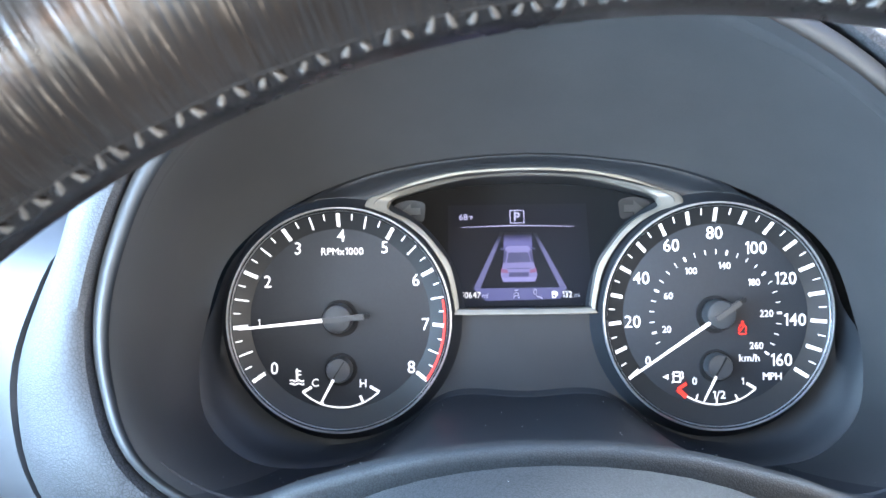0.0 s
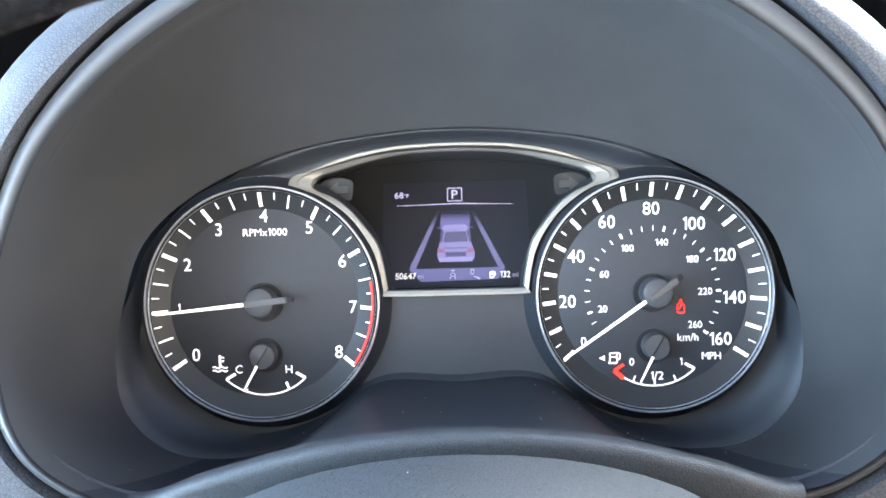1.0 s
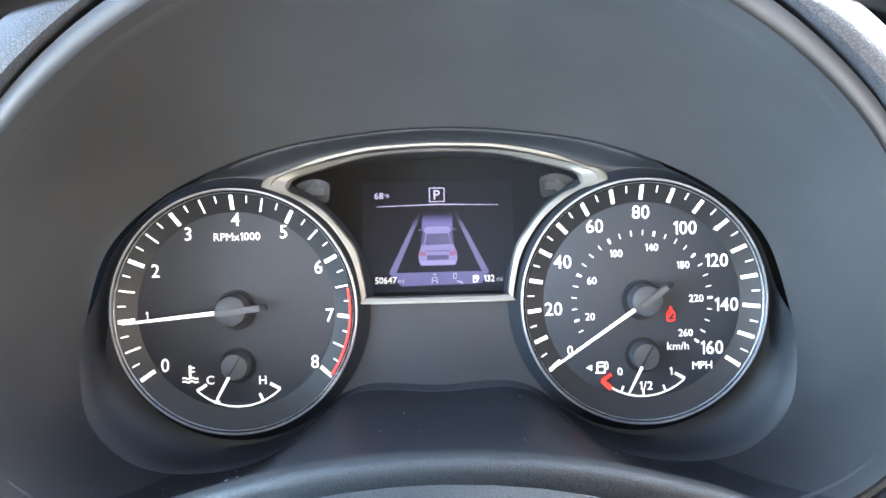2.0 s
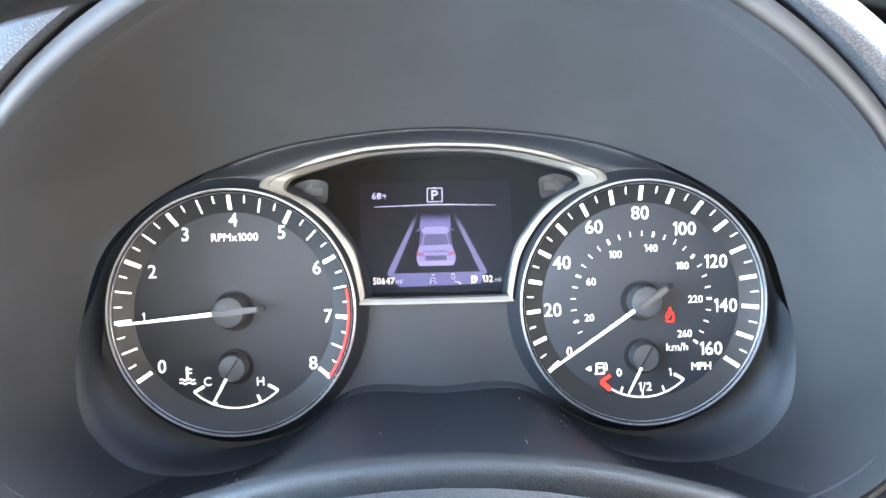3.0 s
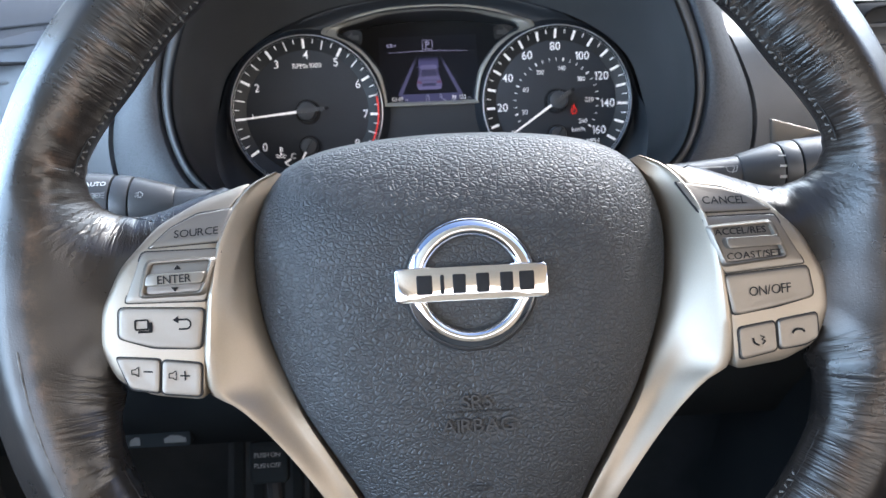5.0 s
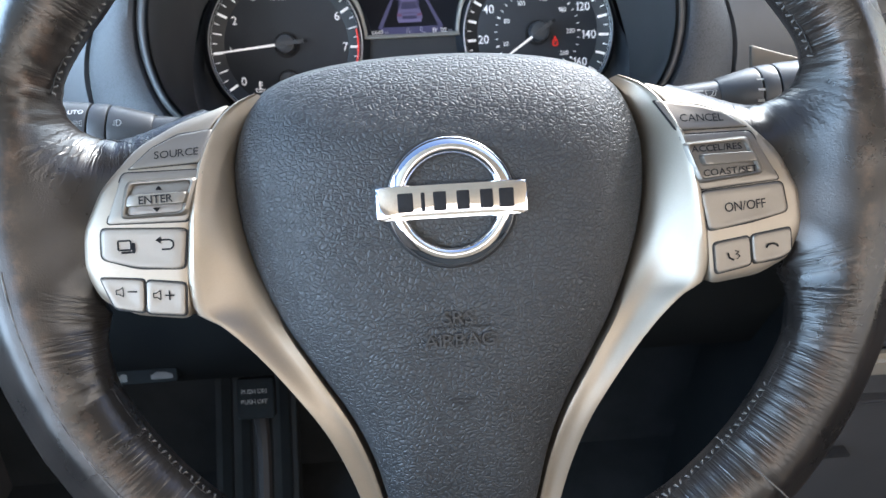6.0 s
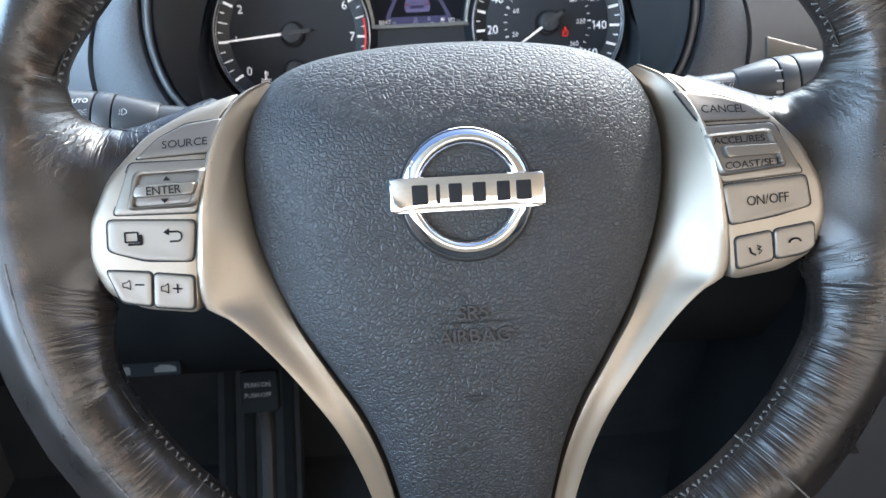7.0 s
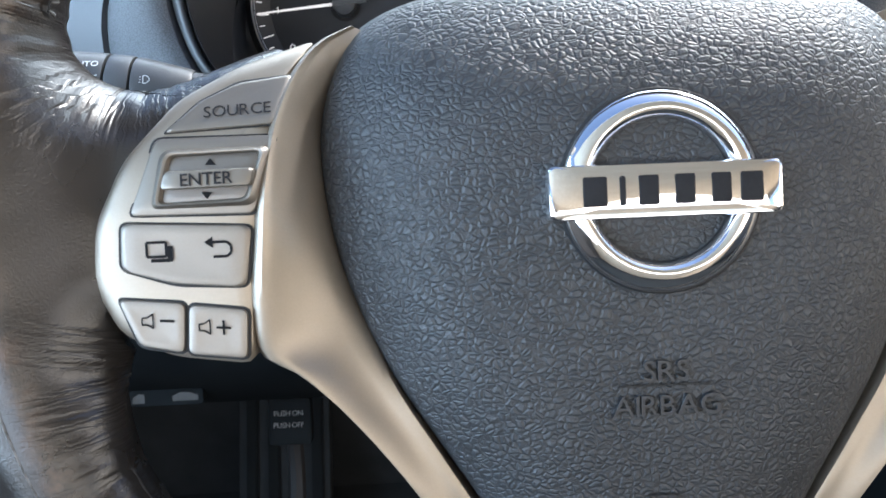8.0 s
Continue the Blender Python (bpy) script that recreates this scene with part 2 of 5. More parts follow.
TAN = surface("cabin_trim", (0.44, 0.38, 0.30), (0.54, 0.47, 0.38), (0.7, 0.85), grain=500, bump=0.2)
ASPHALT = surface("concrete", (0.22, 0.195, 0.15), (0.28, 0.25, 0.20), (0.8, 0.95), grain=60, blotch=0.6, bump=0.4)
WHITE = glow("lit_white", (1.0, 0.95, 0.90), 0.062)
CREAM = glow("lit_cream", (1.0, 0.88, 0.75), 0.055)
NEEDLE = glow("needle_white", (1.0, 0.93, 0.88), 0.07)
RED = glow("lit_red", (1.0, 0.05, 0.03), 0.10, (0.5, 0.03, 0.02))
SCREEN = glow("screen_dark", (0.05, 0.05, 0.10), 0.004, (0.012, 0.012, 0.016))
LILAC = glow("screen_lilac", (0.42, 0.38, 0.80), 0.05, (0.1, 0.1, 0.1))
CAR = glow("screen_car", (0.44, 0.40, 0.80), 0.040, (0.08, 0.08, 0.1))
LILAC_PALE = glow("screen_pale", (0.62, 0.58, 0.88), 0.065, (0.1, 0.1, 0.1))
CAR_GLASS = glow("screen_glass", (0.20, 0.19, 0.42), 0.030, (0.05, 0.05, 0.06))
CAR_LAMP = glow("screen_lamp", (0.62, 0.26, 0.50), 0.032, (0.08, 0.05, 0.06))
DIM_WHITE = glow("screen_dim_white", (0.70, 0.68, 0.92), 0.022, (0.4, 0.4, 0.4))


def fading_glow(name, colour, strength, y0, y1):
    """A lit patch of the display that fades along its height."""
    m = glow(name, colour, strength, (0.03, 0.03, 0.035))
    tree = m.node_tree
    co = tree.nodes.new("ShaderNodeTexCoord")
    split = tree.nodes.new("ShaderNodeSeparateXYZ")
    tree.links.new(co.outputs["Object"], split.inputs[0])
    rg = tree.nodes.new("ShaderNodeMapRange")
    rg.interpolation_type = "SMOOTHSTEP"
    for k, v in (("From Min", y0), ("From Max", y1), ("To Min", 0.0), ("To Max", strength)):
        rg.inputs[k].default_value = v
    tree.links.new(split.outputs["Y"], rg.inputs["Value"])
    tree.links.new(rg.outputs["Result"], tree.nodes["Principled BSDF"].inputs["Emission Strength"])
    return m


LANE = fading_glow("screen_lane", (0.30, 0.29, 0.56), 0.040, 0.019, 0.004)
PATCH = fading_glow("screen_patch", (0.30, 0.28, 0.66), 0.040, 0.0185, 0.010)
LILAC_DARK = glow("screen_dim", (0.18, 0.18, 0.40), 0.055, (0.05, 0.05, 0.05))


# ---- building blocks ----
def mesh_of(name, bm, material, smooth=40):
    me = bpy.data.meshes.new(name)
    bmesh.ops.recalc_face_normals(bm, faces=bm.faces)
    bm.to_mesh(me)
    bm.free()
    if material:
        me.materials.append(material)
    if smooth:
        me.shade_smooth()
        me.set_sharp_from_angle(angle=radians(smooth))
    return me


def part(name, bm, material, parent=None, label="", m=None, smooth=40, kind=""):
    ob = new(name, bm if isinstance(bm, bpy.types.Mesh) else mesh_of(name, bm, material, smooth))
    if parent:
        ob.parent = parent
    if m is not None:
        ob.matrix_basis = m
    return tagged(ob, label, kind=kind)


def thing(name, m, label, category, group=""):
    ob = new(name)
    ob.empty_display_size = 0.05
    ob.matrix_basis = m
    return tagged(ob, label, category, group)


def loft(rings, close_ring=True, close_path=False, caps=(False, False), uv=None):
    """A skin over rows of points; uv: a pair of metres along the path and round the ring."""
    bm = bmesh.new()
    rows = [[bm.verts.new(p) for p in r] for r in rings]
    n, k = len(rows), len(rows[0])
    layer = bm.loops.layers.uv.new("UVMap") if uv else None
    for i in range(n if close_path else n - 1):
        for j in range(k if close_ring else k - 1):
            i2, j2 = (i + 1) % n, (j + 1) % k
            try:
                f = bm.faces.new((rows[i][j], rows[i2][j], rows[i2][j2], rows[i][j2]))
            except ValueError:
                continue
            if layer:
                us = (i / n, (i + 1) / n, (i + 1) / n, i / n)
                vs = (j / k, j / k, (j + 1) / k, (j + 1) / k)
                for lp, a, b in zip(f.loops, us, vs):
                    lp[layer].uv = (a * uv[0], b * uv[1])
    if caps[0]:
        bm.faces.new(rows[0])
    if caps[1]:
        bm.faces.new(list(reversed(rows[-1])))
    return bm


def spline(points, n, closed=False):
    """n points along a smooth curve through the given ones."""
    p = [Vector(q) for q in points]
    k = len(p)
    segs = k if closed else k - 1
    dense = []
    for i in range(segs):
        a, b = (p[i - 1] if closed or i else p[0] * 2 - p[1]), p[i]
        c = p[(i + 1) % k]
        d = p[(i + 2) % k] if closed or i + 2 < k else c * 2 - b
        for s in range(24):
            t = s / 24
            dense.append(0.5 * (2 * b + (c - a) * t + (2 * a - 5 * b + 4 * c - d) * t * t + (3 * b - a - 3 * c + d) * t ** 3))
    dense.append(p[0].copy() if closed else p[-1].copy())
    run = [0.0]
    for a, b in zip(dense, dense[1:]):
        run.append(run[-1] + (b - a).length)
    out = []
    m = n if closed else n - 1
    j = 0
    for i in range(n):
        want = run[-1] * i / m
        while j < len(run) - 2 and run[j + 1] < want:
            j += 1
        f = (want - run[j]) / max(run[j + 1] - run[j], 1e-9)
        out.append(dense[j].lerp(dense[j + 1], min(max(f, 0), 1)))
    return out


def rounded(points, r, k=5):
    """A polygon with rounded corners (2D)."""
    p = [Vector(q[:2]) for q in points]
    out = []
    for i, b in enumerate(p):
        a, c = p[i - 1], p[(i + 1) % len(p)]
        ra = min(r, (a - b).length * 0.45)
        rc = min(r, (c - b).length * 0.45)
        q0, q1 = b + (a - b).normalized() * ra, b + (c - b).normalized() * rc
        for s in range(k + 1):
            t = s / k
            out.append(q0 * (1 - t) ** 2 + b * 2 * t * (1 - t) + q1 * t * t)
    return out


def tube(path, radius, closed=False, k=10, flat=1.0):
    """A pipe along a path; radius: one number or one for each point."""
    p = [Vector(q) for q in path]
    n = len(p)
    rings = []
    side = None
    for i in range(n):
        a = p[i - 1] if closed or i else p[0]
        b = p[(i + 1) % n] if closed or i < n - 1 else p[-1]
        d = (b - a).normalized()
        if side is None:
            side = d.orthogonal().normalized()
        side = (side - d * side.dot(d)).normalized()
        up = d.cross(side)
        r = radius if isinstance(radius, float) else radius[i]
        rings.append([p[i] + side * (math.cos(2 * math.pi * j / k) * r) + up * (math.sin(2 * math.pi * j / k) * r * flat) for j in range(k)])
    return loft(rings, True, closed, (not closed, not closed))


def plate(outline, z0, z1, edge=0.0006, surf=None, dish=0.0):
    """A solid of the given outline (2D) with rounded upper edges; surf lays it on a curved ground; dish hollows its top."""
    o = [Vector(q[:2]) for q in outline]
    c = sum(o, Vector((0, 0))) / len(o)
    size = min((q - c).length for q in o)

    def ring(inset, z, low=0.0):
        f = 1 - inset / size
        pts = [c + (q - c) * f for q in o]
        return [Vector((q.x, q.y, z + low + (surf(q.x, q.y) if surf else 0))) for q in pts]
    rings = [ring(0, z0), ring(0, z1 - edge), ring(edge * 0.3, z1 - edge * 0.3), ring(edge, z1)]
    for f in (0.75, 0.45, 0.15):
        rings.append(ring(size - (size - edge) * f, z1, -dish * (1 - f * f)))
    return loft(rings, True, False, (True, True))


def lathe(profile, k=48):
    """A turned body about z from (radius, height) pairs."""
    return loft([[Vector((r * math.cos(2 * math.pi * j / k), r * math.sin(2 * math.pi * j / k), z)) for j in range(k)] for r, z in profile])


def joined(*meshes):
    out = bmesh.new()
    for b in meshes:
        me = bpy.data.meshes.new("tmp")
        b.to_mesh(me)
        b.free()
        out.from_mesh(me)
        bpy.data.meshes.remove(me)
    return out


def box(x0, x1, y0, y1, z0, z1, bevel=0.0):
    bm = bmesh.new()
    bmesh.ops.create_cube(bm, size=1.0)
    for v in bm.verts:
        v.co = Vector(((x0 + x1) / 2 + v.co.x * (x1 - x0), (y0 + y1) / 2 + v.co.y * (y1 - y0), (z0 + z1) / 2 + v.co.z * (z1 - z0)))
    if bevel:
        bmesh.ops.bevel(bm, geom=list(bm.edges), offset=bevel, segments=2, affect="EDGES")
    return bm


def bar2d(a, b, w, z=0.0, w2=None):
    """A flat bar from a to b in the plane z."""
    a, b = Vector((*a[:2], z)), Vector((*b[:2], z))
    d = (b - a).normalized()
    s = Vector((-d.y, d.x, 0))
    w2 = w if w2 is None else w2
    bm = bmesh.new()
    bm.faces.new([bm.verts.new(q) for q in (a - s * w / 2, b - s * w2 / 2, b + s * w2 / 2, a + s * w / 2)])
    bmesh.ops.solidify(bm, geom=list(bm.faces), thickness=0.0002)
    return bm


def poly2d(points, z=0.0, thick=0.0002):
    bm = bmesh.new()
    bm.faces.new([bm.verts.new((q[0], q[1], z)) for q in points])
    bmesh.ops.solidify(bm, geom=list(bm.faces), thickness=thick)
    return bm


def line2d(points, w, z=0.0):
    return joined(*[bar2d(a, b, w, z) for a, b in zip(points, points[1:])])


LETTERS = {}


def glyph(char, size, bold, high):
    """One character's mesh with its left edge at zero, and its width; the figure one is drawn with a flag."""
    key = (char, size, bold, high)
    if key in LETTERS:
        return LETTERS[key]
    if char == "1":
        h, w = 0.70 * size, 0.095 * size + 2 * bold
        pts = [(0.20 * size - w / 2, 0), (0.20 * size + w / 2, 0), (0.20 * size + w / 2, h), (0.20 * size - w * 0.35, h), (0.02 * size, h - 0.12 * size), (0.05 * size, h - 0.20 * size), (0.20 * size - w / 2, h - 0.12 * size)]
        bm = bmesh.new()
        bm.faces.new([bm.verts.new((x, y, high)) for x, y in pts])
        bmesh.ops.solidify(bm, geom=list(bm.faces), thickness=2 * high)
        me = bpy.data.meshes.new("glyph")
        bm.to_mesh(me)
        bm.free()
        LETTERS[key] = (me, 0.34 * size)
        return LETTERS[key]
    cu = bpy.data.curves.new("glyph", "FONT")
    cu.body, cu.size, cu.extrude, cu.offset, cu.resolution_u = char, size, high, bold, 3
    ob = new("glyph", cu)
    me = bpy.data.meshes.new_from_object(ob.evaluated_get(bpy.context.evaluated_depsgraph_get()))
    bpy.data.objects.remove(ob)
    xs = [v.co.x for v in me.vertices]
    me.transform(Matrix.Translation((-min(xs), 0, 0)))
    LETTERS[key] = (me, max(xs) - min(xs) + 0.075 * size)
    return LETTERS[key]


def writing(text, size, width=1.0, bold=0.0, high=0.00012):
    bm, x, start = bmesh.new(), 0.0, 0
    for char in text:
        if char == " ":
            x += 0.22 * size
            continue
        me, wide = glyph(char, size, bold, high)
        bm.from_mesh(me)
        bm.verts.ensure_lookup_table()
        for v in bm.verts[start:]:
            v.co.x += x
        start = len(bm.verts)
        x += wide
    bmesh.ops.remove_doubles(bm, verts=bm.verts, dist=0.000005)
    for v in bm.verts:
        v.co.x = (v.co.x - (x - 0.075 * size) / 2) * width
        v.co.y -= 0.35 * size
    me = bpy.data.meshes.new("writing")
    bm.to_mesh(me)
    bm.free()
    return me


def letters(name, text, size, material, parent, m, width=1.0, bold=0.0, label="", high=0.00012):
    me = writing(text, size, width, bold, high)
    me.materials.clear()
    me.materials.append(material)
    return part(name, me, material, parent, label, m)


def soft(a, b, x):
    t = min(max((x - a) / (b - a), 0.0), 1.0)
    return t * t * (3 - 2 * t)


# ---- dashboard ----
GAUGE = pose(0, 0.347, 0.979, 72.55)
WHEEL = pose(0, -0.016, 1.035, 64.5)


def spans(keys, per):
    """Points on a smooth curve, the same number between each pair of keys."""
    p = [Vector(q) for q in keys]
    out = []
    for i in range(len(p) - 1):
        a = p[i - 1] if i else Vector((-p[1].x, *p[1][1:]))
        b, c = p[i], p[i + 1]
        d = p[i + 2] if i + 2 < len(p) else Vector((-p[i].x, *p[i][1:]))
        for s in range(per):
            t = s / per
            out.append(0.5 * (2 * b + (c - a) * t + (2 * a - 5 * b + 4 * c - d) * t * t + (3 * b - a - 3 * c + d) * t ** 3))
    out.append(p[-1].copy())
    return out


def mirrored(half):
    """A closed loop out of its right half, which runs from the bottom middle to the top middle."""
    return half + [Vector((-q.x, *q[1:])) for q in reversed(half[1:-1])]


OPEN_KEYS = [(0, 1.008), (0.05, 1.004), (0.096, 0.992), (0.129, 0.982), (0.158, 0.998), (0.174, 1.022), (0.178, 1.05),
             (0.172, 1.08), (0.157, 1.112), (0.128, 1.142), (0.09, 1.166), (0.05, 1.182), (0, 1.19)]
FACE_KEYS = [(0, -0.017, 0), (0.045, -0.017, 0), (0.081, -0.043, 0.008), (0.115, -0.052, 0.013), (0.151, -0.048, 0.014), (0.174, -0.027, 0.014),
             (0.1785, 0, 0.014), (0.175, 0.027, 0.012), (0.163, 0.062, 0.010), (0.133, 0.088, 0.01), (0.088, 0.107, 0.01), (0.045, 0.115, 0.01), (0, 0.118, 0.01)]
PER = 6
CORNER = 3 * PER


def opening_depth(z):
    return 0.213 + 0.35 * max(z - 0.98, 0) * soft(0.985, 1.03, z)


OPENING = mirrored([Vector((q.x, opening_depth(q.y) if i > CORNER else 0.213, q.y)) for i, q in enumerate(spans(OPEN_KEYS, PER))])
FACE_EDGE = mirrored(spans(FACE_KEYS, PER))
COUNT = len(OPENING)


def outward(i):
    d = OPENING[(i + 1) % COUNT] - OPENING[i - 1]
    return Vector((d.z, 0, -d.x)).normalized()


OUT = [outward(i) for i in range(COUNT)]
ARCH = list(range(CORNER, COUNT - CORNER + 1))

dashboard = thing("dashboard", pose(0, 0, 0), "dark grey soft-touch dashboard with a hooded instrument recess", "dashboard")

# inner wall of the hood and its floor, a darker copy with shade painted in
def lining_point(i, f):
    a, b = OPENING[i], GAUGE @ FACE_EDGE[i]
    high = soft(0.985, 1.05, a.z)
    return a.lerp(b, f) + OUT[i] * (math.sin(math.pi * f) * (0.003 + 0.006 * high))


def hood_rings(ids):
    rings = []
    for f in (0.0, 0.06, 0.12, 0.2, 0.3, 0.4, 0.5, 0.6, 0.7, 0.8, 0.88, 0.95, 1.0):
        ring = [lining_point(i, f) for i in ids]
        rings.append(ring)
    return loft(rings, close_ring=False)


SPLIT = CORNER + 3
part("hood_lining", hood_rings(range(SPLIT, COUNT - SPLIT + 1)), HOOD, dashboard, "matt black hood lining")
part("hood_floor", hood_rings([k % COUNT for k in range(COUNT - SPLIT, COUNT + SPLIT + 1)]), FLOOR, dashboard, "hood floor with its shade painted in blue-black")

# smooth band round the opening, over the top from corner to corner
rings = []
for i in ARCH:
    p, o = OPENING[i], OUT[i]
    start, end, bend = lining_point(i, 0.16), p + o * 0.009 + Vector((0, 0.0050, 0)), p - o * 0.0004 - Vector((0, 0.0030, 0))
    curve = [start * (1 - t) ** 2 + bend * 2 * t * (1 - t) + end * t * t for t in [k / 12 for k in range(13)]]
    rings.append([lining_point(i, 0.19) + o * 0.0012, lining_point(i, 0.172) + o * 0.0003] + curve + [p + o * 0.009 + Vector((0, 0.02, 0))])
part("hood_frame", loft(rings, close_ring=False), FRAME, dashboard, "smooth grey hood frame")

# lower lip
rings = []
for i in [COUNT - CORNER + k for k in range(CORNER)] + list(range(CORNER + 1)):
    p = OPENING[i]
    rings.append([p + Vector((0, b, c)) for b, c in ((0.012, -0.003), (0.005, 0.0002), (0.002, 0.0010), (0.0, 0.0006), (-0.0014, -0.0008), (-0.0020, -0.003), (-0.003, -0.012), (0.0, -0.03), (0.012, -0.035))])
part("hood_lip", loft(rings, close_ring=True, caps=(True, True)), LIP, dashboard, "grained dark lower lip")


def collar_ring(wide, y, rise=0.3):
    ring = []
    for i in ARCH:
        p, d = OPENING[i], OUT[i]
        reach = min(wide, 0.0535) + max(wide - 0.0535, 0) * (1 - 0.93 * soft(0.15, 0.75, -d.z))
        o = 0.0102 + (reach - 0.0102) * (0.5 + 0.75 * soft(1.075, 1.0, p.z) + 0.5 * soft(0.06, 0.12, wide))
        top = soft(0.16, 0.05, abs(p.x)) if p.z > 1.08 else 0.0
        side = p + d * o + Vector((0, y, 0))
        over = p + Vector((0, 0.01 + 2.6 * max(o - 0.018, 0) + y * 0.4, 0)) + d * (0.016 + rise * min(o - 0.016, 0.04))
        q = side.lerp(over, top)
        spare = q.z - 1.07
        if wide > 0.0525 and spare > 0 and top < 0.5:
            q = Vector((q.x, q.y + spare * 1.1, 1.07 + 0.02 * (1 - math.exp(-spare / 0.02))))
        ring.append(q)
    return ring


part("padded_collar", loft([collar_ring(o, y) for o, y in ((0.0102, 0.02), (0.0102, 0.005), (0.0112, 0.0012), (0.015, -0.0008), (0.022, -0.0006), (0.03, 0.001), (0.042, 0.007), (0.05, 0.013), (0.052, 0.016), (0.052, 0.03))], close_ring=False), DASH, dashboard, "padded grained collar")
part("dash_panel", loft([collar_ring(o, y) for o, y in ((0.0535, 0.034), (0.0535, 0.019), (0.056, 0.0165), (0.07, 0.022), (0.10, 0.04), (0.15, 0.07), (0.22, 0.10), (0.3, 0.12))], close_ring=False), PLAIN, dashboard, "smooth grey dash panel")

# top pad up to the windscreen
rings = []
for y, z in ((0.30, 1.085), (0.33, 1.10), (0.40, 1.107), (0.55, 1.10), (0.75, 1.075), (0.95, 1.04), (0.95, 0.9)):
    rings.append([Vector((-0.62 + 1.8 * k / 72, y + 0.02, z - 0.03 * ((k - 30) / 42) ** 2 + 0.11 * soft(0.25, 0.20, abs(-0.62 + 1.8 * k / 72)) * soft(0.8, 0.6, y))) for k in range(73)])
part("top_pad", loft(rings, close_ring=False), DASH, dashboard, "grained top pad")

for path in ([(-0.45, 0.3275, 1.0795), (-0.36, 0.3305, 1.0845), (-0.31, 0.3345, 1.0872), (-0.26, 0.3385, 1.0895)], [(-0.45, 0.322, 1.069), (-0.36, 0.309, 1.0755), (-0.31, 0.3055, 1.0775), (-0.25, 0.303, 1.0795)]):
    part("dash_seam", tube(spline(path, 24), 0.0012, k=6), GAP, dashboard, "dark seam line")

# lower dash and knee panel
rings = []
for y, z in ((0.305, 0.905), (0.291, 0.920), (0.284, 0.912), (0.275, 0.86), (0.29, 0.76), (0.325, 0.695), (0.335, 0.69), (0.6, 0.72)):
    rings.append([Vector((-0.62 + 1.8 * k / 24, y, z)) for k in range(25)])
part("knee_panel", loft(rings, close_ring=False), KNEE, dashboard, "lower knee panel, darkened for footwell shade")

# steering column shroud
rings = []
for y, top, half in ((0.222, 0.978, 0.108), (0.204, 1.002, 0.112), (0.195, 1.012, 0.108), (0.15, 1.010, 0.098), (0.08, 1.0, 0.085), (0.055, 0.99, 0.07)):
    rings.append([Vector((half * math.sin(a), y, top - 0.052 + 0.052 * math.cos(a) if abs(a) < 1.571 else top - 0.052 + 0.075 * math.cos(a))) for a in [2 * math.pi * k / 40 - math.pi for k in range(40)]])
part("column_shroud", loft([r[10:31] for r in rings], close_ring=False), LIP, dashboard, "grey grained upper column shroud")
# underside of the same shroud, its shade given by a near-black colour
part("lower_shroud", loft([r[30:] + r[:11] for r in rings], close_ring=False), KNEE, dashboard, "lower column shroud, its shade painted near-black")

# ---- instrument cluster ----
cluster = thing("instrument_cluster", GAUGE, "instrument cluster with two round white-lit gauges and a screen", "instrument cluster")
VISOR_HALF = [(0, 0.0308), (0.020, 0.0308), (0.036, 0.0312), (0.0385, 0.036), (0.0412, 0.050), (0.0505, 0.067), (0.066, 0.0815), (0.080, 0.0880), (0.0845, 0.0920), (0.079, 0.0965), (0.062, 0.1022), (0.036, 0.1075), (0, 0.1095)]
loop = mirrored(spans(VISOR_HALF, PER))
TACH_X, SPEED_X, DIAL_Y = -0.1030, 0.1046, 0.0277
rings = []
for f in (1.0, 0.985, 0.965, 0.94, 0.9, 0.85, 0.78, 0.65, 0.45, 0.2, 0.0):
    ring = []
    for q, v in zip(FACE_EDGE, loop):
        p = Vector((v.x, v.y)).lerp(Vector((q.x, q.y)), f)
        gx = TACH_X if q.x < 0 else SPEED_X
        reach = math.hypot(p.x - gx, p.y - DIAL_Y)
        full = max(math.hypot(q.x - gx, q.y - DIAL_Y), 0.0725)
        ring.append(Vector((p.x, p.y, q.z * soft(0.068, full, reach) ** 1.3 * soft(0.3, 0.9, f) - 0.004 * (1 - soft(0.94, 1.0, f)))))
    rings.append(ring)
part("face_panel", loft(rings), FACE, cluster, "blue-grey matt face panel")


def on(x, y, z=0.0, turn=0.0):
    return Matrix.Translation((x, y, z)) @ Matrix.Rotation(turn, 4, "Z")


def polar(r, degrees, x=0.0, y=0.0):
    return (x + r * math.cos(radians(degrees)), y + r * math.sin(radians(degrees)))


CONE = 0.52  # the tick ring rises outwards


def cone_z(r):
    return 0.0004 + CONE * max(r - 0.0508, 0)


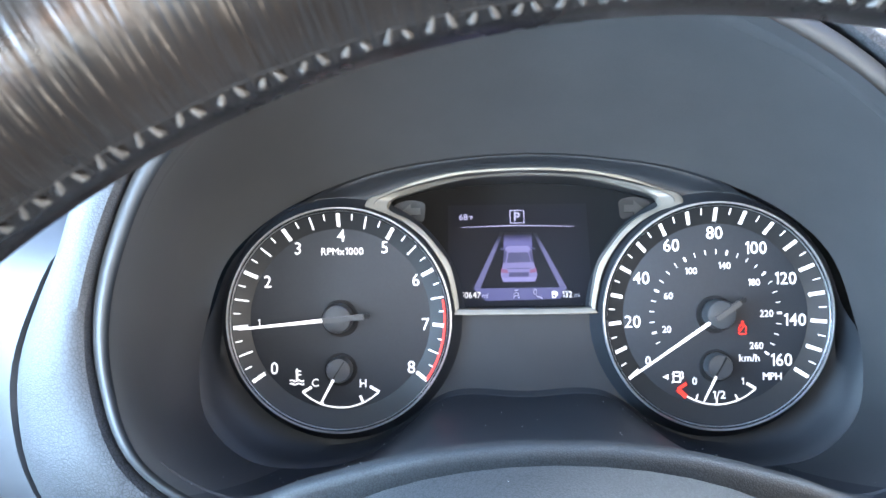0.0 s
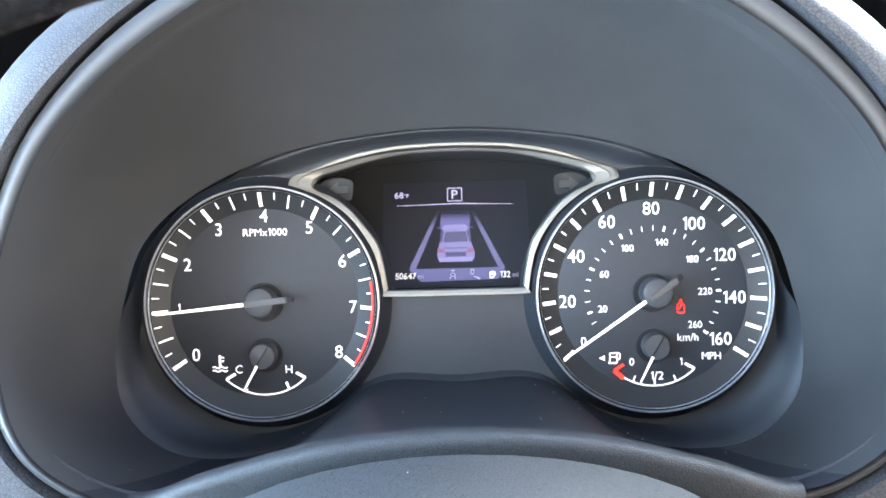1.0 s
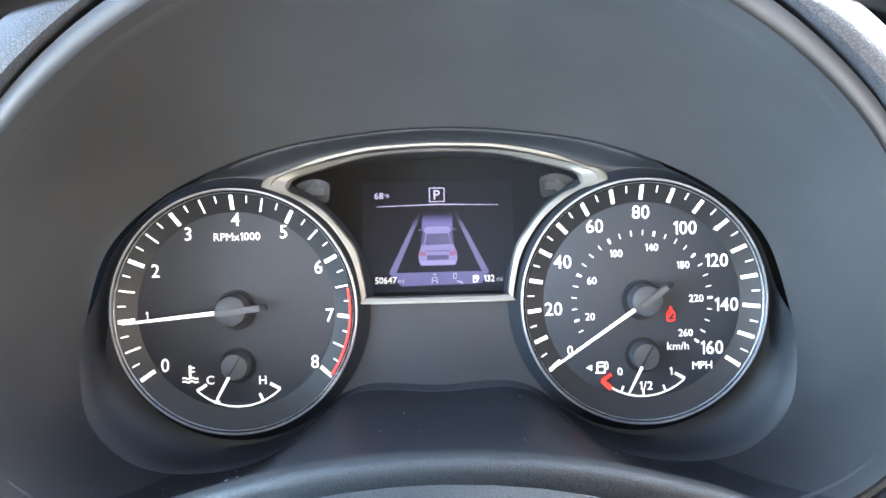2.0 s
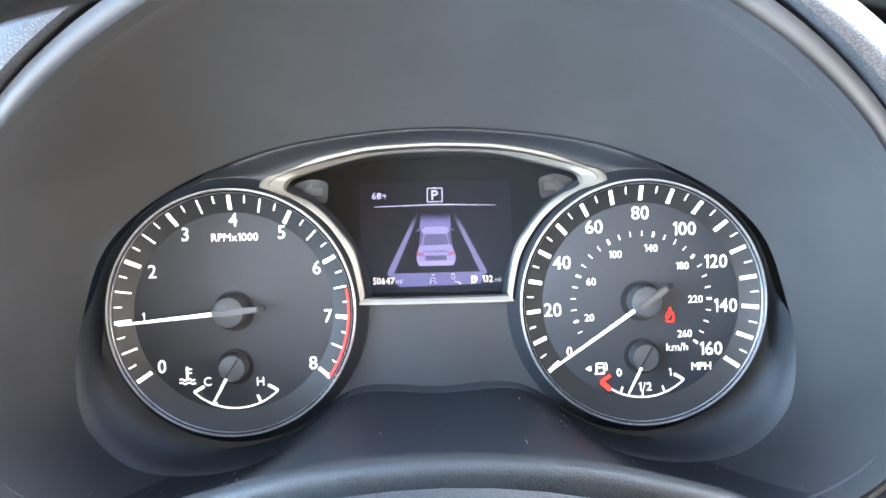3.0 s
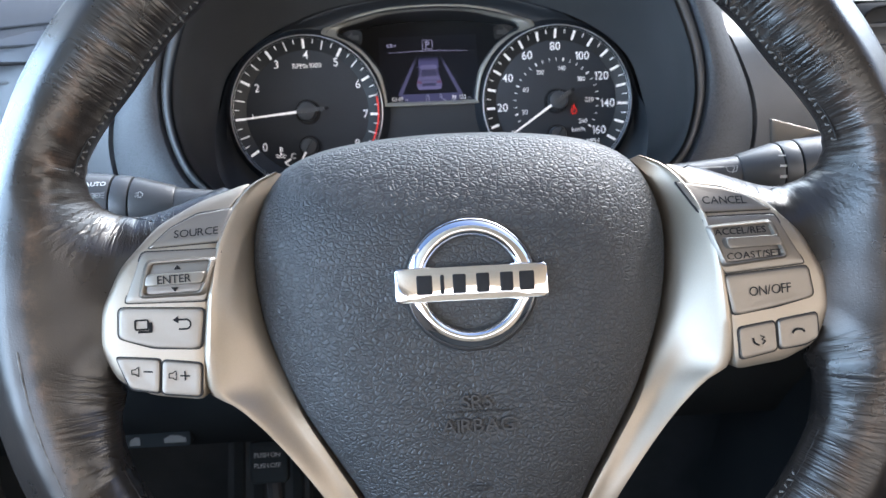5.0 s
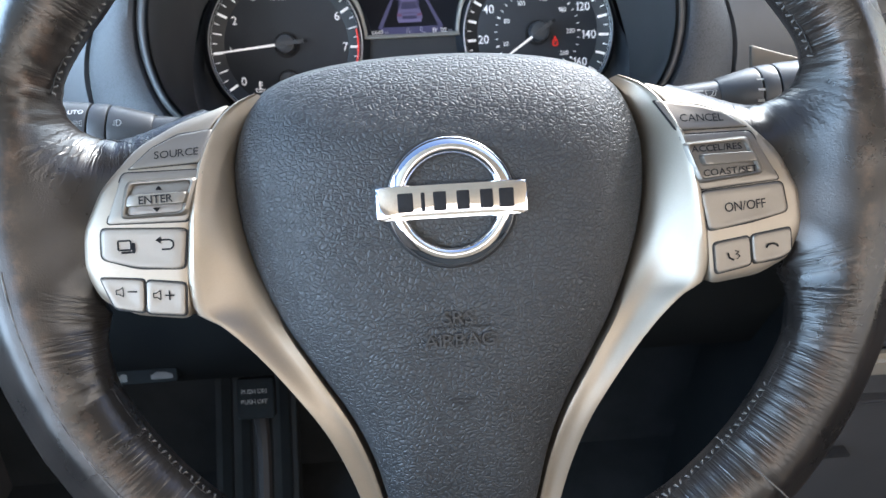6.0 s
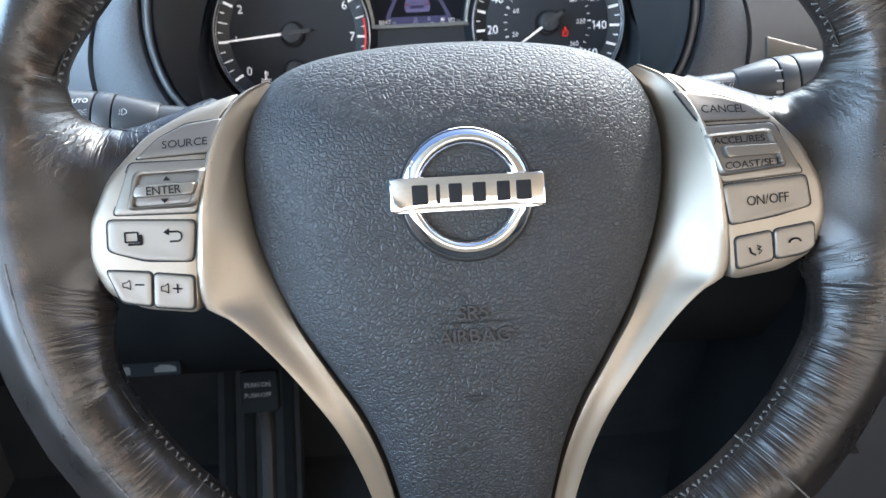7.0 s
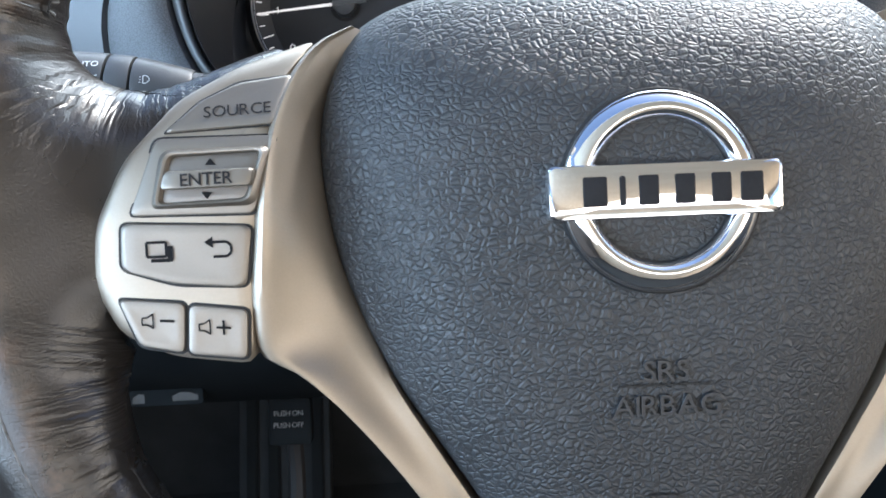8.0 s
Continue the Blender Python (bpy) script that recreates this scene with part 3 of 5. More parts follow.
def dial(name, x, label):
    d = part(name, lathe([(0.0002, 0), (0.0502, 0), (0.0508, 0.0002), (0.0603, cone_z(0.0603) - 0.0004), (0.0605, 0.0062), (0.0613, 0.0068), (0.0613, -0.004), (0.0002, -0.004)], 96), TRACK, cluster, label, on(x, DIAL_Y, 0.001))
    part("dial_disc", lathe([(0.0002, 0.0004), (0.0498, 0.0004), (0.0504, 0.0002)], 96), DIAL, d)
    part("inner_ring", lathe([(0.0602, 0.0052), (0.0604, 0.0060), (0.0607, 0.0062), (0.0609, 0.0058)], 96), BEZEL, d, "thin inner chrome line")
    part("bezel_ring", lathe([(0.0613, 0.0056), (0.0615, 0.0070), (0.0618, 0.0075), (0.0623, 0.0074), (0.0626, 0.0066), (0.0627, 0.004), (0.0627, -0.004)], 96), BEZEL, d, "thin bright bezel ring")
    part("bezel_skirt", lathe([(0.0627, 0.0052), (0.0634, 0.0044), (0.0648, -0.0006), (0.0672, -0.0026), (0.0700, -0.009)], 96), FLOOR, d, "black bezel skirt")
    return d


def mark(parent, r0, r1, w, degrees, name="tick", z=0.0012):
    if name == "tick":
        bm = bmesh.new()
        low, up = Vector((r0, 0, cone_z(r0) + 0.0002)), Vector((r1, 0, cone_z(r1) + 0.0002))
        bm.faces.new([bm.verts.new(q) for q in (low - Vector((0, w / 2, 0)), up - Vector((0, w / 2, 0)), up + Vector((0, w / 2, 0)), low + Vector((0, w / 2, 0)))])
        bmesh.ops.solidify(bm, geom=list(bm.faces), thickness=0.0002)
    else:
        bm = bar2d((r0, 0), (r1, 0), w, z)
    part(name, bm, WHITE, parent, "", on(0, 0, 0, radians(degrees)))


HUB_Y = 0.0010


def needle(parent, degrees, length, tail, start, w0, w1, hub, height, z):
    m = on(0, HUB_Y, z, radians(degrees))
    part("needle", joined(bar2d((start, 0), (length, 0), w0, 0, w1), bar2d((start, 0), (length, 0), w0 * 0.4, 0.0006, w1 * 0.4)), NEEDLE, parent, "white lit pointer", m)
    part("needle_tail", box(-tail, start, -0.0016, 0.0016, 0.0002, 0.0024, 0.0005), NEEDLE_GREY, parent, "grey pointer tail", m)
    part("tail_tip", box(-tail - 0.0035, -tail, -0.0014, 0.0014, -0.001, 0.0018, 0.0006), GAP, parent, "", m)
    part("needle_hub", lathe([(hub * 1.0, -height), (hub * 1.0, -0.001), (hub * 0.93, 0.0006), (hub * 0.70, 0.0013), (0.0002, 0.0017)], 40), STALK, parent, "grey domed needle hub", on(0, HUB_Y, z))
    # flat black ring on the dial in place of the hub's shadow
    part("hub_shadow_ring", lathe([(hub * 1.02, 0.0008), (hub * 1.28, 0.0008), (hub * 1.30, 0.0004)], 40), GAP, parent, "hub's shadow painted on the dial as a black ring", on(0, 0.0004, 0))


def small_gauge(parent, left, ticks):
    """The curved scale low on a dial: its arc, end marks and ticks."""
    cy, r = -0.0184, 0.0307
    bars = [line2d([polar(r, a, 0, cy) for a in range(-134 if left else -122, -45, 4)], 0.0008, 0.0012)]
    ends = [(-46, 150)] + ([(-134, 30)] if left else [])
    for a, way in ends:
        p = polar(r, a, 0, cy)
        bars.append(bar2d(p, polar(0.0058, way, *p), 0.0015, 0.0012))
    for a, long, w in ticks:
        bars.append(bar2d(polar(r - long, a, 0, cy), polar(r, a, 0, cy), w, 0.0012))
    part("small_scale", joined(*bars), WHITE, parent, "white curved scale")


def small_pointer(parent, degrees, label):
    y = -0.0285 + HUB_Y
    part("small_needle", bar2d(polar(0.0055, degrees), polar(0.0205, degrees), 0.0015, 0, 0.0009), NEEDLE, parent, label, on(0, y, 0.0095))
    part("small_hub", lathe([(0.0070, -0.008), (0.0070, -0.001), (0.0064, 0.0006), (0.0002, 0.0012)], 36), STALK, parent, "grey domed hub", on(0, y, 0.0085))
    part("small_tail", box(-0.0062, 0.0055, -0.0003, 0.0003, 0, 0.0015), GAP, parent, "", on(0, y, 0.0086, radians(degrees - 4)))
    # the small hub's shadow, drawn as a flat black ring
    part("hub_shadow_ring", lathe([(0.0072, 0.0008), (0.0090, 0.0008), (0.0092, 0.0004)], 36), GAP, parent, "hub's shadow painted on the dial as a black ring", on(0, -0.0281, 0))


A0, A1 = 215.0, -35.0

tach = dial("tachometer", TACH_X, "round tachometer dial, pointer near one")
for k in range(33):
    v = k / 4
    a = A0 + (A1 - A0) * v / 8
    if k % 4 == 0:
        mark(tach, 0.0518, 0.0591, 0.0020, a)
    elif k % 2 == 0:
        mark(tach, 0.0522, 0.0591, 0.0009, a)
    else:
        mark(tach, 0.0556, 0.0591, 0.0007, a)
red = [(A0 + (A1 - A0) * (6.55 + 0.05 * k) / 8) for k in range(30)]
rings = [[Vector((r * math.cos(radians(a)), r * math.sin(radians(a)), cone_z(r) + 0.0005 - low)) for r, low in ((0.0580, 0), (0.0592, 0), (0.0592, 0.0004), (0.0580, 0.0004))] for a in red]
part("red_zone", loft(rings, caps=(True, True)), RED, tach, "thin red line arc")
for v in range(9):
    a = A0 + (A1 - A0) * v / 8
    s = 0.0096 if v != 1 else 0.0062
    letters("numeral", str(v), s, WHITE, tach, on(*polar(0.0468, a, 0.0012, 0.0016 if v == 1 else 0.0), 0.0012), 0.95, 0.000015)
letters("caption", "RPMx1000", 0.0056, CREAM, tach, on(0.0018, 0.0380, 0.0012), 1.0)
needle(tach, 185.2, 0.0545, 0.0150, 0.0078, 0.0021, 0.0011, 0.0080, 0.009, 0.0120)
small_gauge(tach, True, ((-66, 0.0042, 0.0013), (-110, 0.0015, 0.0008)))
letters("letter", "C", 0.0062, WHITE, tach, on(-0.0143, -0.0351, 0.0012))
letters("letter", "H", 0.0062, WHITE, tach, on(0.0125, -0.0357, 0.0012))
bars = [bar2d((-0.0215, -0.030), (-0.0215, -0.0365), 0.0012, 0.0012), bar2d((-0.0215, -0.0312), (-0.0192, -0.0312), 0.0007, 0.0012), bar2d((-0.0215, -0.0332), (-0.0192, -0.0332), 0.0007, 0.0012)]
for yy in (-0.0366, -0.0384):
    bars.append(line2d([(-0.0255 + 0.001 * k, yy + 0.0005 * math.sin(k * 1.6)) for k in range(9)], 0.0007, 0.0012))
part("coolant_symbol", joined(*bars), WHITE, tach, "", on(-0.0030, 0.0026))
small_pointer(tach, -119, "white pointer near cold")

speedo = dial("speedometer", SPEED_X, "round speedometer dial, pointer at zero")
for k in range(33):
    a = A0 + (A1 - A0) * k / 32
    if k % 2 == 0:
        mark(speedo, 0.0518, 0.0591, 0.0020, a)
    else:
        mark(speedo, 0.0556, 0.0591, 0.0007, a)
for v in range(0, 161, 20):
    a = A0 + (A1 - A0) * v / 160
    r = 0.0455 if v < 100 else 0.0432
    letters("numeral", str(v), 0.0096 if v else 0.0066, WHITE, speedo, on(*polar(r, a, 0.0, 0.0 if v else 0.0016), 0.0012), 0.95, 0.000015)
for v in range(10, 261, 10):
    a = A0 + (A1 - A0) * v / 257.5
    big = (v - 20) % 40 == 0
    mark(speedo, 0.0335, 0.0362, 0.0012 if big else 0.0005, a, "inner_tick")
for v in range(20, 261, 40):
    a = A0 + (A1 - A0) * v / 257.5
    letters("small_numeral", str(v), 0.0053, CREAM, speedo, on(*polar(0.0278, a), 0.0012), 0.95)
letters("unit", "km/h", 0.0056, WHITE, speedo, on(0.0181, -0.0236, 0.0012))
letters("unit", "MPH", 0.0056, WHITE, speedo, on(0.0304, -0.0338, 0.0012))
needle(speedo, 214.2, 0.0580, 0.0120, 0.0045, 0.0021, 0.0011, 0.0080, 0.009, 0.0120)
small_gauge(speedo, False, ((-112, 0.0035, 0.0009), (-90, 0.0035, 0.0009), (-68, 0.0035, 0.0009)))
wedge = polar(0.0307, -134, 0, -0.0184)
part("low_fuel_wedge", joined(bar2d(wedge, polar(0.0058, 32, *wedge), 0.0017, 0.0015), bar2d(wedge, polar(0.0312, -122, 0, -0.0184), 0.0024, 0.0015)), RED, speedo, "red low fuel wedge")
letters("letter", "0", 0.0056, WHITE, speedo, on(-0.0119, -0.0361, 0.0012))
letters("letter", "1/2", 0.0062, WHITE, speedo, on(0.0013, -0.0437, 0.0012))
letters("letter", "1", 0.0056, WHITE, speedo, on(0.0142, -0.0365, 0.0012))
bars = [line2d([(-0.0235, -0.0365), (-0.0235, -0.0312), (-0.0197, -0.0312), (-0.0197, -0.0365), (-0.0245, -0.0365)], 0.0008, 0.0012), bar2d((-0.0235, -0.0333), (-0.0197, -0.0333), 0.0007, 0.0012),
        line2d([(-0.0195, -0.0345), (-0.0182, -0.0345), (-0.0182, -0.0318), (-0.0190, -0.0308)], 0.0006, 0.0012), poly2d([(-0.0293, -0.0338), (-0.0262, -0.0322), (-0.0262, -0.0354)], 0.0012)]
part("fuel_symbol", joined(*bars), WHITE, speedo)
small_pointer(speedo, -117, "white pointer at a quarter")
bars = [poly2d([polar(0.0010, 30 * k, 0.0128, -0.0042) for k in range(12)], 0.0014),
        line2d([(0.0108, -0.0062), (0.0100, -0.0090), (0.0112, -0.0094)], 0.0008, 0.0014), line2d([(0.0148, -0.0062), (0.0156, -0.0090), (0.0144, -0.0094)], 0.0008, 0.0014),
        bar2d((0.0112, -0.0092), (0.0142, -0.0056), 0.0008, 0.0014), bar2d((0.0110, -0.0058), (0.0146, -0.0058), 0.0007, 0.0014), line2d([(0.0098, -0.0104), (0.0112, -0.0112), (0.0144, -0.0112), (0.0158, -0.0104)], 0.0009, 0.0014)]
part("seat_belt_lamp", joined(*bars), RED, speedo, "red seat belt warning symbol", on(0.0146, -0.0072) @ Matrix.Diagonal((0.76, 0.92, 1, 1)) @ on(-0.0128, 0.0076))

# visor trim round the screen and the recessed screen
TRIM_OUT = [(0, 0.0294), (0.0370, 0.0296), (0.0386, 0.0310), (0.0400, 0.040), (0.0436, 0.054), (0.0527, 0.069), (0.0629, 0.0787), (0.0738, 0.0853), (0.082, 0.0877), (0.0877, 0.0898), (0.0858, 0.0950), (0.078, 0.0977), (0.064, 0.1032), (0.0525, 0.1065), (0.0365, 0.1094), (0.0233, 0.1106), (0, 0.1113)]
TRIM_IN = [(0, 0.0324), (0.0348, 0.0326), (0.0364, 0.0340), (0.0378, 0.0430), (0.0412, 0.0570), (0.0472, 0.0662), (0.0555, 0.0762), (0.0641, 0.0830), (0.0727, 0.0870), (0.0753, 0.0893), (0.0748, 0.0930), (0.0710, 0.0957), (0.0632, 0.0982), (0.0525, 0.1012), (0.038, 0.1047), (0.0235, 0.1067), (0, 0.1075)]
rings = []
for p, q in zip(mirrored(spans(TRIM_OUT, PER)), mirrored(spans(TRIM_IN, PER))):
    z = 0.0030 - 0.0060 * soft(0.08, 0.108, p.y)
    high = soft(0.092, 0.104, p.y)
    rings.append([Vector((*p.lerp(q, f).xy, z + b)) for f, b in ((-0.06, -0.008), (-0.04, -0.0004), (0.06, 0.0006), (0.42 - 0.05 * high, 0.0006), (0.55, 0.0003 - 0.0012 * high), (0.95, -0.0002 - 0.0030 * high), (1.0, -0.0010 - 0.0030 * high), (1.02, -0.009))])
part("visor_trim", loft(rings, close_ring=False, close_path=True), VISOR, cluster, "satin silver visor-shaped trim")
inv = GAUGE.inverted()
SCREEN_MID = inv @ Vector((0.001, 0.4205, 1.018))
tilt = math.atan2(0.032, 0.040) - math.radians(17.45)
SCR = Matrix.Translation(SCREEN_MID) @ Matrix.Rotation(-tilt, 4, "X")
rings = [[Vector((q.x * f, 0.07 + (q.y - 0.07) * f, 0.0)) + Vector((0, 0, z)) for q in loop] for f, z in ((0.985, 0.002), (0.97, -0.01))]
back_ring = [SCR @ Vector((0.105 * math.copysign(min(abs(q.x) / 0.0855, 1), q.x), (q.y - 0.07) * 1.25 + 0.004, -0.001)) for q in loop]
part("screen_recess", loft(rings + [back_ring]), HOOD, cluster, "black tapering screen recess")
screen = part("screen", box(-0.1, 0.1, -0.06, 0.075, -0.003, -0.0005), GAP, cluster, "dark glossy screen backing", SCR)
lit = part("display", box(-0.0445, 0.0445, -0.0305, 0.038, -0.0005, 0.0), SCREEN, cluster, "lit lilac display with a car outline", SCR)


def spot(points, material, name, z=0.0004, label=""):
    return part(name, poly2d(points, z, 0.0001), material, lit, label)


def strip(x0, x1, y0, y1, material, name, z, label=""):
    return spot([(x0, y0), (x1, y0), (x1, y1), (x0, y1)], material, name, z, label)


spot([(-0.0290, -0.0190), (0.0290, -0.0190), (0.0245, -0.0264), (-0.0216, -0.0272)], LILAC_DARK, "status_strip", 0.0003)
spot([(-0.0112, 0.0188), (-0.0091, 0.0184), (-0.0246, -0.0190), (-0.0288, -0.0190)], LANE, "lane_line")
spot([(0.0094, 0.0180), (0.0118, 0.0176), (0.0288, -0.0190), (0.0247, -0.0190)], LANE, "lane_line")
spot([(-0.0088, 0.0185), (0.0088, 0.0182), (0.0086, 0.0070), (-0.0096, 0.0070)], PATCH, "lane_patch")
part("display_rule", joined(bar2d((-0.036, 0.0223), (0.0, 0.0231), 0.0003, 0.0004, 0.0007), bar2d((0.0, 0.0231), (0.036, 0.0219), 0.0007, 0.0004, 0.0003)), LILAC_PALE, lit)
car = rounded([(-0.0102, -0.0150), (0.0094, -0.0150), (0.0110, -0.0118), (0.0110, -0.0080), (0.0094, -0.0040), (0.0078, 0.0068), (0.0062, 0.0090), (-0.0070, 0.0090), (-0.0086, 0.0068), (-0.0102, -0.0040), (-0.0116, -0.0080), (-0.0116, -0.0118)], 0.0016)
spot(car, CAR, "car_outline", 0.0005, "pale lilac car seen from behind")
spot(rounded([(-0.0064, 0.0044), (0.0058, 0.0044), (0.0072, -0.0022), (-0.0078, -0.0026)], 0.0008, 3), CAR_GLASS, "car_rear_window", 0.0008)
for sx in (-1, 1):
    x = -0.0004
    spot([(x + sx * 0.0088, 0.0072), (x + sx * 0.0068, 0.0048), (x + sx * 0.0084, -0.0030), (x + sx * 0.0096, -0.0020)], CAR_GLASS, "car_side_window", 0.0008)
    spot([(x + sx * 0.0110, -0.0062), (x + sx * 0.0070, -0.0072), (x + sx * 0.0068, -0.0094), (x + sx * 0.0111, -0.0088)], CAR_LAMP, "car_lamp", 0.0008)
    spot([(x + sx * 0.0090, 0.0080), (x + sx * 0.0112, 0.0074), (x + sx * 0.0108, 0.0060), (x + sx * 0.0090, 0.0066)], CAR_GLASS, "car_mirror", 0.0006)
strip(-0.0078, 0.0070, -0.0060, -0.0066, CAR_GLASS, "car_boot_line", 0.0008)
strip(-0.0066, 0.0058, -0.0088, -0.0118, CAR_GLASS, "car_plate_panel", 0.0007)
spot([(-0.0114, -0.0122), (0.0108, -0.0122), (0.0094, -0.0150), (-0.0102, -0.0150)], LILAC, "car_bumper", 0.0006)
part("gear_box", line2d([(-0.0046, 0.0335), (0.0042, 0.0335), (0.0042, 0.0248), (-0.0046, 0.0248), (-0.0046, 0.0335)], 0.0006, 0.0005), LILAC_PALE, lit)
letters("gear_letter", "P", 0.0086, LILAC_PALE, lit, on(-0.0002, 0.0292, 0.0005), 1.0, 0.00008)
letters("temperature", "68", 0.0058, LILAC_PALE, lit, on(-0.0347, 0.0294, 0.0005))
letters("temperature_unit", "°F", 0.0038, LILAC_PALE, lit, on(-0.0300, 0.0288, 0.0005))
letters("odometer", "50647", 0.0056, WHITE, lit, on(-0.0306, -0.0234, 0.0006), 0.9)
letters("odometer_unit", "mi", 0.0042, DIM_WHITE, lit, on(-0.0218, -0.0238, 0.0006), 0.95)
letters("range", "132", 0.0056, WHITE, lit, on(0.0288, -0.0236, 0.0006), 0.9)
letters("range_unit", "mi", 0.0042, DIM_WHITE, lit, on(0.0348, -0.0240, 0.0006), 0.95)
part("pump_symbol", joined(line2d([(0.0198, -0.0256), (0.0198, -0.0218), (0.0218, -0.0218), (0.0218, -0.0256), (0.0195, -0.0256)], 0.0005, 0.0006), bar2d((0.0198, -0.0230), (0.0218, -0.0230), 0.0008, 0.0006), line2d([(0.0220, -0.0242), (0.0228, -0.0242), (0.0228, -0.0224), (0.0222, -0.0218)], 0.0004, 0.0006)), WHITE, lit)
part("car_symbol", joined(line2d([(-0.0040, -0.0232), (-0.0036, -0.0242), (-0.0014, -0.0242), (-0.0010, -0.0232), (-0.0018, -0.0222), (-0.0032, -0.0222), (-0.0040, -0.0232)], 0.0005, 0.0006), bar2d((-0.0040, -0.0258), (-0.0040, -0.0246), 0.0008, 0.0006), bar2d((-0.0010, -0.0258), (-0.0010, -0.0246), 0.0008, 0.0006), bar2d((-0.0036, -0.0206), (-0.0014, -0.0206), 0.0006, 0.0006)), DIM_WHITE, lit)
part("lane_symbol", joined(line2d([(0.0084, -0.0202), (0.0100, -0.0202), (0.0100, -0.0232), (0.0084, -0.0232), (0.0084, -0.0202)], 0.0005, 0.0006), bar2d((0.0098, -0.0244), (0.0118, -0.0254), 0.0006, 0.0006), bar2d((0.0116, -0.0250), (0.0136, -0.0262), 0.0010, 0.0006)), DIM_WHITE, lit)
for sx in (-1, 1):
    niche = rounded([(sx * 0.0728, 0.0925), (sx * 0.0735, 0.0885), (sx * 0.0700, 0.0855), (sx * 0.0560, 0.0815), (sx * 0.0548, 0.0930), (sx * 0.0640, 0.0950)], 0.003)
    part("arrow_niche", poly2d([q for q in niche], -0.0125, 0.0004), NICHE, cluster, "dark grey shelf behind the arrow")
    pts = [(0.0580, 0.0900), (0.0635, 0.0900), (0.0635, 0.0925), (0.0690, 0.0880), (0.0635, 0.0835), (0.0635, 0.0860), (0.0580, 0.0860)]
    part("turn_arrow", poly2d([(sx * a, b) for a, b in pts], -0.0115, 0.0003), ARROW, cluster, "unlit grey turn signal arrow")
    part("arrow_edge", line2d([(sx * a, b - 0.0003) for a, b in (pts[3], pts[4], pts[5], pts[6])], 0.0005, -0.0112), GAP, cluster)

# specks of dust on the hood's floor
bm = bmesh.new()
for k in range(60):
    i = random.choice(list(range(0, 22)) + list(range(COUNT - 22, COUNT)))
    f = random.uniform(0.06, 0.9)
    p = OPENING[i].lerp(GAUGE @ FACE_EDGE[i], f) + Vector((0, 0, 0.0004))
    bmesh.ops.create_icosphere(bm, subdivisions=1, radius=random.uniform(0.00010, 0.00032), matrix=Matrix.Translation(p))
for k in range(16):
    x, y = random.uniform(-0.075, 0.075), random.uniform(0.13, 0.195)
    p = Vector((x, y, 0.958 + 0.052 * math.sqrt(1 - (x / 0.100) ** 2) + 0.0016))
    bmesh.ops.create_icosphere(bm, subdivisions=1, radius=random.uniform(0.00012, 0.00035), matrix=Matrix.Translation(p))
part("dust", bm, DUST, dashboard, "specks of pale dust", kind="stuff")
# scuffs on the tachometer's bezel below the last figure
bm = bmesh.new()
for k in range(26):
    a, r = random.gauss(-39, 4), random.gauss(0.0618, 0.0007)
    m = Matrix.Translation((*polar(r, a), 0.0077)) @ Matrix.Rotation(random.uniform(0, 3.1), 4, "Z") @ Matrix.Diagonal((random.uniform(1, 4), 1, 0.4, 1))
    bmesh.ops.create_icosphere(bm, subdivisions=1, radius=random.uniform(0.00012, 0.0003), matrix=m)
part("scuffs", bm, DUST, tach, "pale scuffs on the rim", kind="stuff")


# ---- steering wheel ----
wheel = thing("steering_wheel", WHEEL, "worn dark leather steering wheel with silver spokes and a centre emblem", "steering wheel")
RIM_OUT, RIM_IN, RIM_N, RIM_B = 0.197, 0.157, -0.006, 0.0185


def spoke_n(x, y):
    return -0.002 - 9.0 * max(0.0, y + 0.004) ** 2


SEAMS = (45.0, 135.0, 225.0, 315.0)
# the leather's inner edge at the spokes: a rounded corner above, run out into a thin strip along the switch panel, and a wider one below
EDGE_TOP = spline([(r * math.cos(radians(a)), r * math.sin(radians(a))) for a, r in ((36, 0.157), (32, 0.1575), (27, 0.1598), (22, 0.1622), (18.5, 0.1628))] + [(0.1552, 0.0455), (0.1538, 0.0402), (0.1500, 0.0360), (0.1445, 0.0338), (0.1380, 0.0334), (0.130, 0.0350), (0.119, 0.0388), (0.108, 0.0430), (0.098, 0.0466), (0.092, 0.0484)], 200)
EDGE_DOWN = ((0, 0.118), (12.7, 0.123), (13.2, 0.1356), (13.7, 0.1452), (17.1, 0.1512), (22, 0.1548), (26, 0.157), (90, 0.157))
TURN = min(range(200), key=lambda k: math.atan2(EDGE_TOP[k].y, EDGE_TOP[k].x))
LOW = math.degrees(math.atan2(EDGE_TOP[TURN].y, EDGE_TOP[TURN].x))
JOIN = EDGE_TOP[TURN].length


def branch(points, a):
    """Radius of an edge curve at an angle."""
    keys = sorted((math.degrees(math.atan2(q.y, q.x)), q.length) for q in points)
    return float(np.interp(a, [k[0] for k in keys], [k[1] for k in keys]))


def rim_inner(a):
    """Inner radius of the ring of leather at an angle: it widens into the side spokes."""
    side = (a + 180) % 360 - 180
    d = min(abs(side), 180 - abs(side))
    if side < 0:
        return max(JOIN, float(np.interp(d, [k[0] for k in EDGE_DOWN], [k[1] for k in EDGE_DOWN])))
    return JOIN if d <= LOW else (0.157 if d >= 36 else branch(EDGE_TOP[:TURN + 1], d))


